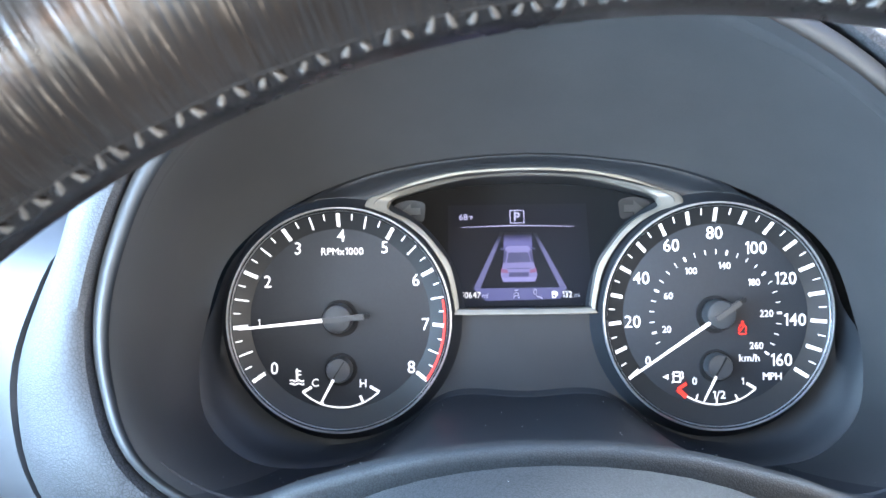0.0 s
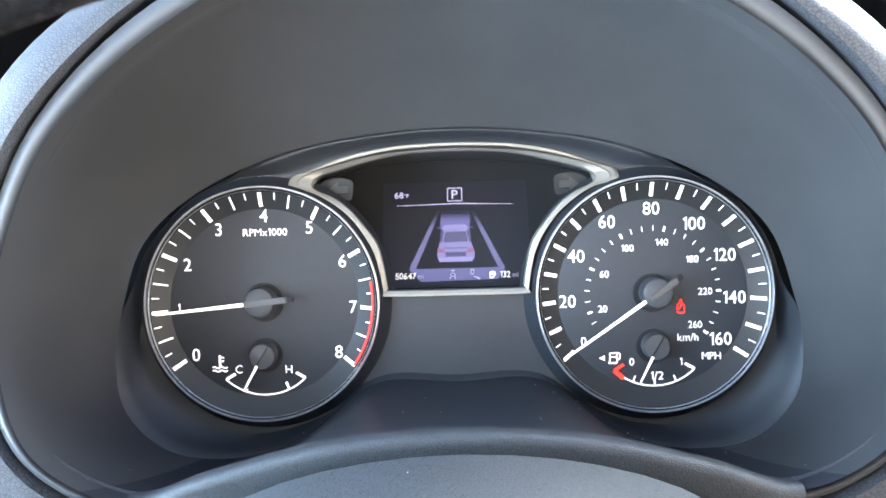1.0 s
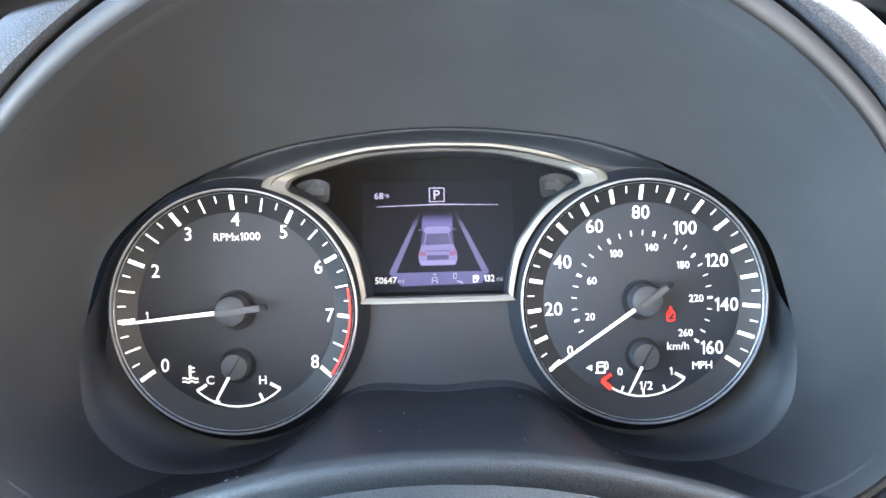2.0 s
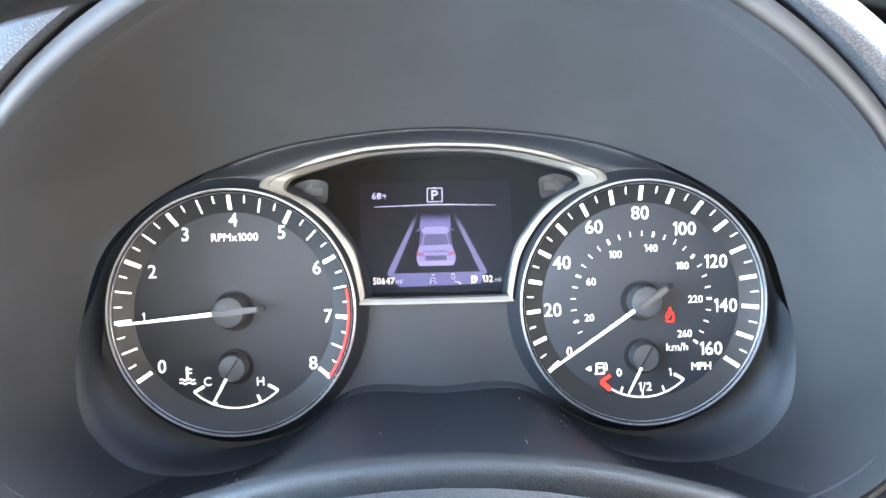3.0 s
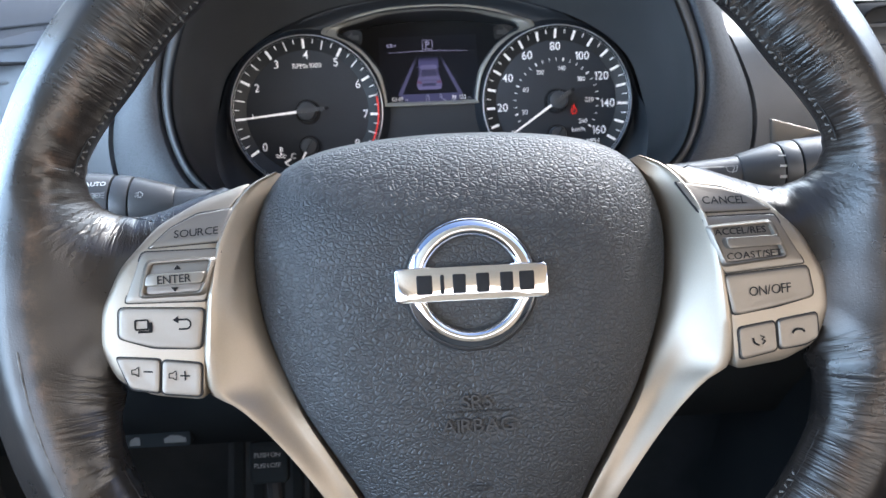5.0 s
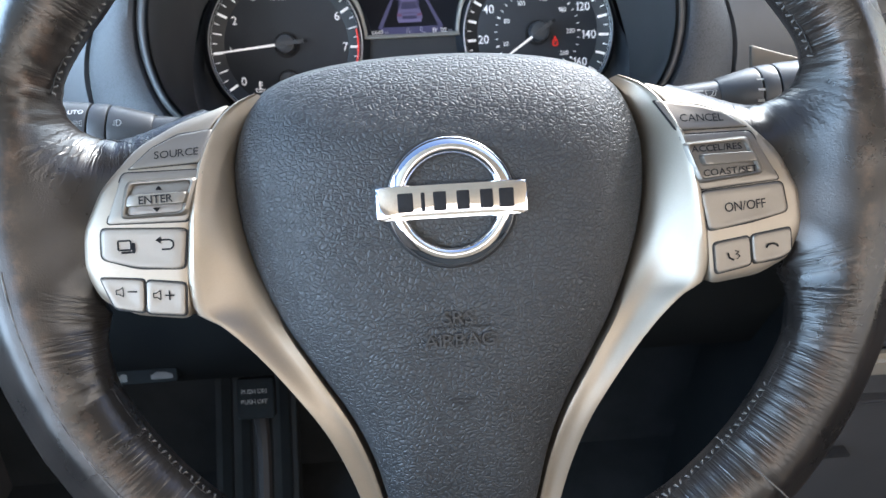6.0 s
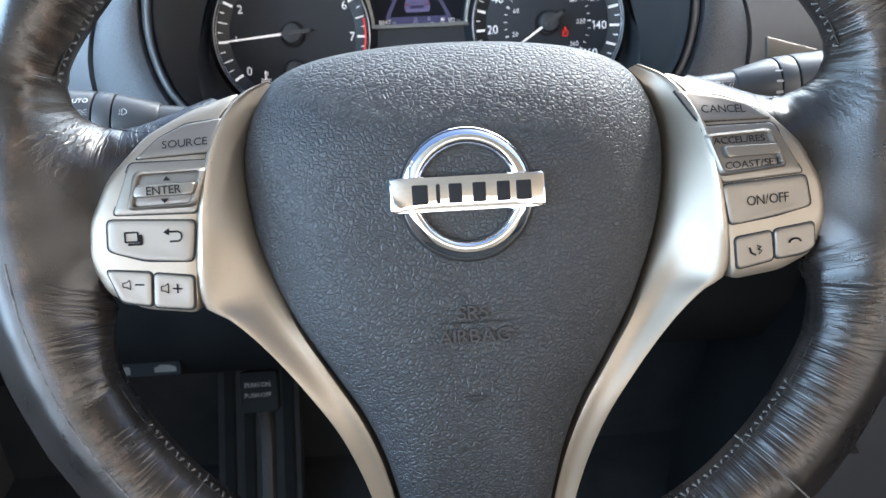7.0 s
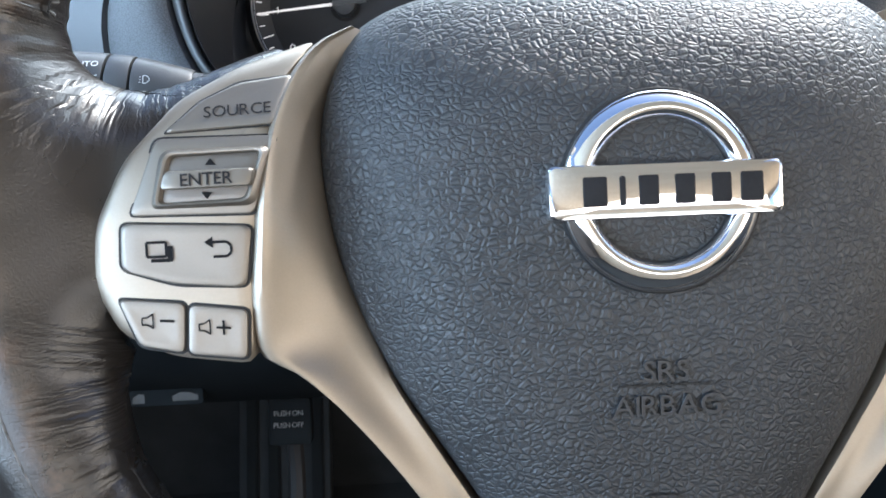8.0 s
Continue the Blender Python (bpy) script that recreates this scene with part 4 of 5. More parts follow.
def rim_point(a, u, lift=0.0):
    """A point of the plain rim's skin: a, the angle round the wheel; u, the angle round the section."""
    inner = max(rim_inner(a), RIM_IN)
    mid, half = (RIM_OUT + inner) / 2, (RIM_OUT - inner) / 2
    r = mid + math.cos(u) * (half + lift)
    return Vector((r * math.cos(radians(a)), r * math.sin(radians(a)), RIM_N + math.sin(u) * (RIM_B + lift)))


def edge_curve():
    """The whole inner edge of the leather, with the distance along it."""
    runs = []
    for sx in (1, -1):
        runs.append(np.array([(sx * q.x, q.y) for q in EDGE_TOP]))
        runs.append(np.array([(sx * float(np.interp(d, [k[0] for k in EDGE_DOWN], [k[1] for k in EDGE_DOWN])) * math.cos(radians(d)), -float(np.interp(d, [k[0] for k in EDGE_DOWN], [k[1] for k in EDGE_DOWN])) * math.sin(radians(d))) for d in np.arange(13.0, 34.0, 0.12)]))
    for a0, a1 in ((35.8, 144.2), (213.8, 326.2)):
        a = np.radians(np.arange(a0, a1, 0.12))
        runs.append(np.stack((0.157 * np.cos(a), 0.157 * np.sin(a)), 1))
    along, start = [], 0.0
    for r in runs:
        step = np.concatenate(([0], np.cumsum(np.hypot(*np.diff(r, axis=0).T)))) + start
        along.append(step)
        start = step[-1] + 0.003
    return np.concatenate(runs), np.concatenate(along)


EDGE_POINTS, EDGE_ALONG = edge_curve()


def leather_height(x, y):
    """Height of the leather over the wheel's plane, with the distance along and from its inner edge: it grows from the edge inwards like a rounded pad."""
    d2 = (x[:, None] - EDGE_POINTS[None, :, 0]) ** 2 + (y[:, None] - EDGE_POINTS[None, :, 1]) ** 2
    near, where = np.sqrt(d2.min(1)), EDGE_ALONG[d2.argmin(1)]
    rad = np.hypot(x, y)
    angle = np.degrees(np.arctan2(y, x))
    rest = np.maximum(RIM_OUT - rad, 0)
    dist = np.minimum(near, rest)
    tilt = np.minimum(np.abs(angle), 180 - np.abs(angle))
    out = []
    for i in range(len(x)):
        thin = soft(0.140, 0.108, abs(x[i])) if y[i] > 0.02 and rad[i] < 0.15 else 0.0
        bend = 0.0195 - 0.0135 * thin
        full = math.sqrt(max(1 - (1 - min(dist[i] / bend, 1)) ** 2, 0))
        facet = 0.42 + 44.0 * (rest[i] - 0.002)
        full = min(full, facet) - 0.02 * math.exp(-((full - facet) / 0.03) ** 2) if rest[i] > 0.002 else full
        groove = sum(0.0009 * math.exp(-(((angle[i] - k + 180) % 360 - 180) / 0.4) ** 2) for k in SEAMS)
        z = RIM_N + RIM_B * full - groove * (full > 0.3)
        wing = soft(24, 13.4, tilt[i]) if rad[i] > JOIN + 0.004 else 1.0
        sink = wing * soft(0.172, 0.142, rad[i])
        z = z * (1 - sink) + sink * (spoke_n(x[i], y[i]) - 0.0008 - (0.012 - 0.006 * thin) * (1 - full))
        p = noise.noise(Vector((where[i] * 420, near[i] * 45, 0.3)))
        z += 0.0007 * p * math.exp(-((near[i] - 0.006) / 0.005) ** 2) * (1 - 0.6 * thin) + 0.0006 * math.cos(where[i] * 1050) * math.exp(-(near[i] / 0.0045) ** 2) * (1 - thin) + 0.0004 * noise.noise(Vector((x[i] * 60, y[i] * 60, 5.0)))
        out.append((z, full))
    return np.array([o[0] for o in out]), np.array([o[1] for o in out]), where, near


def leather_rim():
    """The leather ring and its two inward tails beside the switch panels, in one skin."""
    angles = set(np.round(np.arange(0, 360, 0.6), 3))
    for mid in (14.5, 165.5, 194.0, 346.0):
        angles |= set(np.round(np.arange(mid - 4, mid + 4, 0.12), 3))
    angles = sorted(angles)
    fr = np.concatenate((np.linspace(0, 0.25, 12), np.linspace(0.30, 0.75, 10), np.linspace(0.8, 1.0, 9)))
    bm = bmesh.new()
    layer = bm.loops.layers.uv.new("UVMap")

    def skin(rows, uvs, ring, path):
        verts = [[bm.verts.new(p) for p in r] for r in rows]
        n, k = len(rows), len(rows[0])
        for i in range(n if path else n - 1):
            for j in range(k if ring else k - 1):
                ids = ((i, j), ((i + 1) % n, j), ((i + 1) % n, (j + 1) % k), (i, (j + 1) % k))
                f = bm.faces.new([verts[a][b] for a, b in ids])
                for lp, (a, b) in zip(f.loops, ids):
                    lp[layer].uv = uvs[a][b]

    rows, uvs = [], []
    for a in angles:
        r_in = rim_inner(a)
        rad = r_in + (RIM_OUT - r_in) * fr
        x, y = rad * math.cos(radians(a)), rad * math.sin(radians(a))
        z, full, where, near = leather_height(x, y)
        front = [Vector(p) for p in zip(x, y, z)]
        back = [j for j in reversed(range(len(fr))) if j % 3 == 1]
        rows.append(front + [Vector((x[j], y[j], min(RIM_N - 0.016 * full[j] - 0.001, z[j] - 0.008))) for j in back])
        uvs.append(list(zip(where, near)) + [(where[0], 0.05)] * len(back))
    skin(rows, uvs, True, True)
    tail_edge = EDGE_TOP[TURN:]
    tip = math.degrees(math.atan2(0.0448, 0.1030))
    sweep = list(np.arange(-13.0, LOW, 0.5)) + list(np.arange(LOW, tip, 0.12))
    for sx in (1, -1):
        rows, uvs = [], []
        for a in sweep:
            top = JOIN if a <= LOW else branch(tail_edge, a)
            rad = np.linspace(top - (0.026 if a < LOW + 2 else 0.010), top, 30)
            x, y = sx * rad * math.cos(radians(a)), rad * math.sin(radians(a))
            z, full, where, near = leather_height(x, y)
            fall = [Vector((x[-1] * f, y[-1] * f, z[-1] - dz)) for f, dz in ((1.0, 0.006), (0.99, 0.014), (0.97, 0.03))]
            if a <= LOW:
                fall = [Vector((x[-1], y[-1], z[-1] - dz)) for dz in (0.006, 0.014, 0.03)]
            rows.append([Vector(p) for p in zip(x, y, z)] + fall)
            uvs.append(list(zip(where, near)) + [(where[-1], 0.0)] * 3)
        skin(rows, uvs, False, False)
    bmesh.ops.remove_doubles(bm, verts=bm.verts, dist=0.00002)
    return bm


part("rim", leather_rim(), LEATHER, wheel, "worn wrinkled dark leather rim", smooth=60)

# stitches along the inner edge, wrapped slantwise over the joint
bars = []
for i in range(320):
    a = 360 * i / 320 + random.uniform(-0.08, 0.08)
    side = (a + 180) % 360 - 180
    if min(abs(side), 180 - abs(side)) < (17 if side > 0 else 33):
        continue
    lean = 0.22 if i % 2 else -0.22
    p0 = rim_point(a - lean, math.radians(174), -0.0001)
    p1 = rim_point(a + lean, math.radians(166 + random.uniform(-2, 2)), -0.0001)
    up = rim_point(a, math.radians(170), 0.0005)
    bars.append(tube([p0, p0.lerp(up, 0.7), up, p1.lerp(up, 0.7), p1], [0.0003, 0.0005, 0.00055, 0.0005, 0.0003], k=6))
part("stitching", joined(*bars), THREAD, wheel, "grey wrapped stitching", kind="stuff")
for a0, a1 in ((18, 162), (206, 334)):
    path = [rim_point(a, math.radians(165), -0.0002) for a in range(a0, a1 + 1, 2)]
    part("inner_joint", tube(path, 0.00035, False, 6), GAP, wheel, "dark joint in the leather")
# worn outer seam line
path = [rim_point(a, math.radians(94), -0.0002) for a in range(186, 262, 2)]
part("outer_welt", tube(path, 0.0005, False, 6), WORN, wheel, "scuffed outer seam")
for k in SEAMS:
    path = [rim_point(k, 2 * math.pi * j / 40, -0.0003) for j in range(40)]
    part("cross_seam", tube(path, 0.0004, True, 6), THREAD, wheel, "pale cross seam")


# airbag pad
PAD_KEYS = [(0, -0.155), (0.020, -0.152), (0.0285, -0.146), (0.032, -0.133), (0.0375, -0.111), (0.0455, -0.0915), (0.057, -0.072), (0.0695, -0.051), (0.079, -0.0295), (0.0848, -0.011),
            (0.0872, 0.006), (0.0865, 0.0225), (0.0815, 0.0385), (0.0725, 0.0500), (0.056, 0.0572), (0.030, 0.0612), (0, 0.0625)]
edge = [Vector((q.x * 1.016 - 0.0014 * soft(-0.10, -0.03, q.y), q.y)) for q in mirrored(spans(PAD_KEYS, 6))]
c0 = Vector((0, -0.02))


def pad_n(x, y, f):
    n = 0.004 - 0.011 * f ** 5
    n -= 0.013 * max(0.0, (y - 0.012) / 0.047) ** 2
    n -= 0.010 * max(0.0, (-0.05 - y) / 0.1) ** 1.5
    n -= 0.004 * (x / 0.087) ** 2 + 0.007 * (x / 0.087) ** 4
    return n


rings = []
for f, drop in ((1.082, 0.058), (1.068, 0.045), (1.05, 0.03), (1.028, 0.014), (1.0, 0.003), (0.992, 0.0012), (0.978, 0.0), (0.95, 0), (0.9, 0), (0.82, 0), (0.72, 0), (0.6, 0), (0.45, 0), (0.3, 0), (0.15, 0), (0.03, 0)):
    ring = []
    for q in edge:
        crown = soft(0.02, 0.05, q.y)
        p = c0 + (Vector(q[:2]) - c0) * (min(f, 1.0) + (f - min(f, 1.0)) * (1.0 * crown))
        ring.append(Vector((p.x, p.y, pad_n(q.x if f > 1 else p.x, q.y if f > 1 else p.y, min(f, 1.0)) - drop)))
    rings.append(ring)
pad = part("airbag_pad", loft(rings, caps=(False, True)), PAD, wheel, "black grained airbag pad")
part("hub_backing", lathe([(0.03, -0.085), (0.05, -0.06), (0.05, -0.035), (0.045, -0.022), (0.001, -0.022)], 48), GAP, wheel, "dark hub body behind the pad")


def pad_at(x, y, z=0.0003, turn=0.0, size=1.0):
    slope = (pad_n(x, y + 0.004, 0.45) - pad_n(x, y - 0.004, 0.45)) / 0.008
    return Matrix.Translation((x, y, pad_n(x, y, 0.3) + z)) @ Matrix.Rotation(math.atan(slope), 4, "X") @ Matrix.Rotation(turn, 4, "Z")


letters("embossed_text", "SRS", 0.0078, EMBOSS, pad, pad_at(0.0005, -0.0487, 0.0006), 1.08, high=0.0006)
part("embossed_line", bar2d((-0.0125, 0), (0.0135, 0), 0.0006), EMBOSS, pad, "", pad_at(0, -0.0528, 0.0005))
letters("embossed_text", "AIRBAG", 0.0078, EMBOSS, pad, pad_at(0.0005, -0.0580, 0.0006), 1.08, high=0.0006)
part("horn_mark", line2d([(-0.0042, 0.001), (-0.003, -0.0006), (0.0, -0.0012), (0.003, -0.0006), (0.0042, 0.001), (-0.0042, 0.001)], 0.0005), EMBOSS, pad, "", pad_at(0, -0.0842, 0.0004))

# emblem
ring_mid, ring_w, ring_h = 0.0226, 0.0037, 0.0034
prof = [(-1.0, -0.8), (-1.0, 0.30), (-0.94, 0.50), (-0.80, 0.68), (-0.55, 0.90), (-0.38, 0.99), (-0.28, 1.0), (-0.16, 0.98), (0.15, 0.86), (0.5, 0.62), (0.8, 0.34), (0.95, 0.16), (1.0, 0.0), (1.0, -0.8)]
emblem = part("emblem", lathe([(ring_mid + a * ring_w, b * ring_h) for a, b in prof], 96), CHROME, wheel, "polished chrome ring and bar emblem", Matrix.Translation((0.0006, -0.0014, 0.0046)) @ Matrix.Rotation(-0.04, 4, "X"))


def bow(x, y):
    return -0.9 * x * x - 14.0 * y * y


bar_out = rounded([(-0.0305, -0.0070), (0.0305, -0.0070), (0.0305, 0.0070), (-0.0305, 0.0070)], 0.0016)
part("emblem_bar", plate(bar_out, -0.001, 0.0060, 0.0016, bow), CHROME, emblem, "chrome bar")
for x, w in ((-0.0187, 0.0062), (-0.0117, 0.0016), (-0.0050, 0.0052), (0.0043, 0.0052), (0.0137, 0.0052), (0.0217, 0.0060)):
    part("dark_inlay", plate(rounded([(x - w / 2, -0.0038), (x + w / 2, -0.0038), (x + w / 2, 0.0038), (x - w / 2, 0.0038)], 0.0006, 2), 0.0050, 0.00622, 0.0002, bow), INK, emblem, "dark plain bar")
part("emblem_seat", lathe([(0.0266, -0.004), (0.0271, -0.0008), (0.0266, 0.0001), (0.0188, 0.0001), (0.0184, -0.004)], 64), GAP, emblem)


def spoke_trim(sx):
    """The curved silver strip beside the pad, running down to the foot of the rim."""
    inner = spline([(0.0750, 0.0480), (0.0832, 0.0370), (0.0880, 0.0225), (0.0886, 0.006), (0.0863, -0.011), (0.0807, -0.0300), (0.0714, -0.0520), (0.0590, -0.0730), (0.0476, -0.0928), (0.0402, -0.1120), (0.0348, -0.1335), (0.031, -0.152)], 56)
    outer = spline([(0.0800, 0.0500), (0.0890, 0.0452), (0.0955, 0.0365), (0.1010, 0.022), (0.1045, 0.0036), (0.1065, -0.0120), (0.1078, -0.0260), (0.1062, -0.0405), (0.0965, -0.0475), (0.0840, -0.0605), (0.0700, -0.0785), (0.0580, -0.0970), (0.0500, -0.1155), (0.0440, -0.1350), (0.040, -0.152)], 56)
    rings = []
    for i, (a, b) in enumerate(zip(inner, outer)):
        t = i / 55
        hollow = 0.0055 * soft(0.0, 0.18, t) * (1 - soft(0.22, 0.66, t))
        foot = soft(0.25, 0.8, t)
        scooped = 1 - soft(0.30, 0.56, t)
        depth = soft(0.0, 0.16, t)
        row = [(0.0, -0.034), (0.0, -0.0125 - scooped * (0.0090 - 0.019 * (1 - depth))), (0.03, -0.0110 - scooped * (0.0092 - 0.019 * (1 - depth)))]
        for f in (0.12, 0.25, 0.38, 0.5, 0.6, 0.68, 0.75, 0.81, 0.87, 0.92, 0.97):
            flat = -0.0105 - hollow * math.sin(math.pi * f ** 0.8) + (0.0085 - 0.007 * foot) * soft(0.3, 1.0, f)
            scoop = -0.0180 * depth * (1 - f / 0.78) if f < 0.78 else 0.0
            bead = 0.0018 * math.exp(-((f - 0.88) / 0.08) ** 2)
            row.append((f, (1 - scooped) * flat + scooped * (0.0002 + scoop + bead)))
        end = row[-1][1]
        row += [(1.0, end - 0.001), (1.04, end - 0.004), (1.05, -0.034)]
        ring = []
        for f, z in row:
            p = a.lerp(b, f)
            base = spoke_n(p.x, p.y) * (1 - scooped) + spoke_n(b.x, b.y) * scooped
            ring.append(Vector((sx * p.x, p.y, z + (base + 0.002) - 0.012 * soft(-0.08, -0.15, p.y))))
        rings.append(ring)
    part("spoke_trim", loft(rings, close_ring=True, caps=(True, True)), SILVER, wheel, "satin silver curved spoke trim")


def switch_panel(sx):
    pts = [(0.0895, 0.0462), (0.1000, 0.0422), (0.1110, 0.0380), (0.1265, 0.0285), (0.1400, 0.0120), (0.1480, -0.0060), (0.1490, -0.0200), (0.1425, -0.0335), (0.1290, -0.0400), (0.1075, -0.0430), (0.1070, -0.0250), (0.1045, 0.0036), (0.0960, 0.0365)]
    o = rounded([(sx * x, y) for x, y in pts], 0.004, 3)
    return part("switch_panel", plate(o, -0.022, 0.0022, 0.0022, spoke_n), SILVER, wheel, "satin silver switch panel")


def button(points, name, label="", z=0.0034, r=0.0016, material=None, parent=None, dish=0.0003):
    o = rounded(points, r, 4)
    c = sum(o, Vector((0, 0))) / len(o)
    big = [c + (q - c) * (1 + 0.0008 / max((q - c).length, 0.004)) for q in o]
    b = part(name, plate(o, 0.0010, z, 0.0006, spoke_n, dish), material or BUTTON, wheel, label)
    part("seam", plate(big, 0.0012, 0.00235, 0.0001, spoke_n), GAP, b)
    return b


def well_rim(points, parent):
    """A bevelled lip round a rocker's recess."""
    o = rounded(points, 0.002, 4)
    c = sum(o, Vector((0, 0))) / len(o)
    rings = []
    for out, z in ((0.0026, 0.0032), (0.0018, 0.0046), (0.0009, 0.0052), (0.0002, 0.0050), (-0.0006, 0.0034)):
        rings.append([Vector((q.x, q.y, z + spoke_n(q.x, q.y))) for q in [c + (p - c) * (1 + out / (p - c).length) for p in o]])
    part("recess_lip", loft(rings), BUTTON, parent, "bevelled silver lip")


def glyph_at(x, y, z=0.0035, turn=0.0):
    slope = math.atan2(spoke_n(x, y + 0.002) - spoke_n(x, y - 0.002), 0.004)
    return Matrix.Translation((x, y, spoke_n(x, y) + z)) @ Matrix.Rotation(slope, 4, "X") @ Matrix.Rotation(turn, 4, "Z")


for sx in (-1, 1):
    spoke_trim(sx)
    switch_panel(sx)

b = button([(-0.0955, 0.0345), (-0.1000, 0.0205), (-0.1290, 0.0190), (-0.1200, 0.0275), (-0.1100, 0.0325)], "source_button", "silver source button")
letters("lettering", "SOURCE", 0.0050, INK, b, glyph_at(-0.1098, 0.0248, turn=0.06), 0.98, high=0.00004)
b = button([(-0.0995, 0.0175), (-0.1055, -0.0030), (-0.1375, -0.0025), (-0.1310, 0.0175)], "enter_frame", "silver frame of the enter rocker", r=0.002)
part("rocker_well", plate(rounded([(-0.1035, 0.0130), (-0.1075, 0.0010), (-0.1290, 0.0005), (-0.1265, 0.0125)], 0.002), 0.0015, 0.0036, 0.0002, spoke_n), RECESS, b, "recess with shade painted in")
well_rim([(-0.1030, 0.0134), (-0.1072, 0.0008), (-0.1296, 0.0003), (-0.1270, 0.0129)], b)
part("rocker", plate(rounded([(-0.1042, 0.0088), (-0.1052, 0.0042), (-0.1285, 0.0038), (-0.1275, 0.0086)], 0.0016), 0.002, 0.0078, 0.0012, spoke_n), BUTTON, b, "raised silver rocker")
letters("lettering", "ENTER", 0.0046, INK, b, glyph_at(-0.1163, 0.0064, 0.0081, 0.03), 1.0, 0.00002)
part("arrow", poly2d([(-0.1163, 0.0118), (-0.1148, 0.0100), (-0.1178, 0.0100)], spoke_n(0.116, 0.011) + 0.0040), INK, b)
part("arrow", poly2d([(-0.1172, 0.0012), (-0.1157, 0.0030), (-0.1187, 0.0030)], spoke_n(0.116, 0.002) + 0.0040), INK, b)
b = button([(-0.1065, -0.0060), (-0.1085, -0.0222), (-0.1270, -0.0205), (-0.1405, -0.0165), (-0.1400, -0.0042)], "menu_button", "silver menu and return button", r=0.0025)
part("page_symbol", joined(line2d([(-0.1335, -0.0095), (-0.1285, -0.0095), (-0.1285, -0.0132), (-0.1335, -0.0132), (-0.1335, -0.0095)], 0.0007, 0.0), bar2d((-0.1275, -0.0105), (-0.1275, -0.0142), 0.0014, 0), bar2d((-0.1325, -0.0142), (-0.1270, -0.0142), 0.0009, 0)), INK, b, "", Matrix.Translation((0, 0, spoke_n(0.13, -0.012) + 0.0036)))
part("return_symbol", joined(line2d([(-0.1175, -0.0100), (-0.1130, -0.0100), (-0.1118, -0.0110), (-0.1118, -0.0128), (-0.1130, -0.0138), (-0.1165, -0.0138)], 0.0007, 0.0), poly2d([(-0.1188, -0.0100), (-0.1165, -0.0085), (-0.1165, -0.0115)], 0.0)), INK, b, "", Matrix.Translation((0, 0, spoke_n(0.113, -0.012) + 0.0036)))
b = button([(-0.1246, -0.0256), (-0.1254, -0.0388), (-0.1368, -0.0364), (-0.1420, -0.0238)], "volume_button", "silver volume down button", r=0.002)
part("speaker_symbol", joined(line2d([(-0.1358, -0.0290), (-0.1345, -0.0290), (-0.1330, -0.0280), (-0.1330, -0.0318), (-0.1345, -0.0308), (-0.1358, -0.0308), (-0.1358, -0.0290)], 0.0004, 0), bar2d((-0.1312, -0.0299), (-0.1275, -0.0302), 0.0006, 0)), INK, b, "", Matrix.Translation((0, 0, spoke_n(0.133, -0.03) + 0.0036)))
b = button([(-0.1085, -0.0280), (-0.1092, -0.0410), (-0.1244, -0.0391), (-0.1236, -0.0260)], "volume_button", "silver volume up button", r=0.002)
part("speaker_symbol", joined(line2d([(-0.1212, -0.0312), (-0.1199, -0.0312), (-0.1184, -0.0302), (-0.1184, -0.0340), (-0.1199, -0.0330), (-0.1212, -0.0330), (-0.1212, -0.0312)], 0.0004, 0), bar2d((-0.1168, -0.0323), (-0.1130, -0.0326), 0.0006, 0), bar2d((-0.1149, -0.0305), (-0.1149, -0.0343), 0.0006, 0)), INK, b, "", Matrix.Translation((0, 0, spoke_n(0.117, -0.03) + 0.0036)))

b = button([(0.0915, 0.0365), (0.1100, 0.0330), (0.1205, 0.0290), (0.1285, 0.0225), (0.0985, 0.0225)], "cancel_button", "silver cancel button")
letters("lettering", "CANCEL", 0.0054, INK, b, glyph_at(0.1095, 0.0275, turn=-0.04), 0.92, high=0.00004)
b = button([(0.0990, 0.0205), (0.1290, 0.0205), (0.1385, -0.0005), (0.1045, -0.0030)], "cruise_frame", "silver frame of the cruise rocker", r=0.002)
part("rocker_well", plate(rounded([(0.1015, 0.0155), (0.1245, 0.0165), (0.1290, 0.0035), (0.1060, 0.0015)], 0.002), 0.0015, 0.0036, 0.0002, spoke_n), RECESS, b, "recess with shade painted in")
well_rim([(0.1010, 0.0158), (0.1250, 0.0168), (0.1296, 0.0033), (0.1056, 0.0012)], b)
part("rocker", plate(rounded([(0.1048, 0.0115), (0.1275, 0.0118), (0.1285, 0.0075), (0.1058, 0.0068)], 0.0016), 0.002, 0.0078, 0.0012, spoke_n), BUTTON, b, "raised silver rocker")
letters("lettering", "ACCEL/RES", 0.0040, INK, b, glyph_at(0.1130, 0.0142, 0.0039, 0.02), 1.1)
letters("lettering", "COAST/SET", 0.0040, INK, b, glyph_at(0.1175, 0.0042, 0.0039, 0.04), 1.1)
b = button([(0.1048, -0.0040), (0.1395, -0.0015), (0.1415, -0.0142), (0.1280, -0.0170), (0.1078, -0.0205)], "on_off_button", "silver on off button", r=0.0025)
letters("lettering", "ON/OFF", 0.0056, INK, b, glyph_at(0.1232, -0.0105, turn=0.06), 0.9, high=0.00004)
b = button([(0.1095, -0.0258), (0.1245, -0.0236), (0.1250, -0.0355), (0.1100, -0.0385)], "voice_button", "silver voice button", r=0.002)
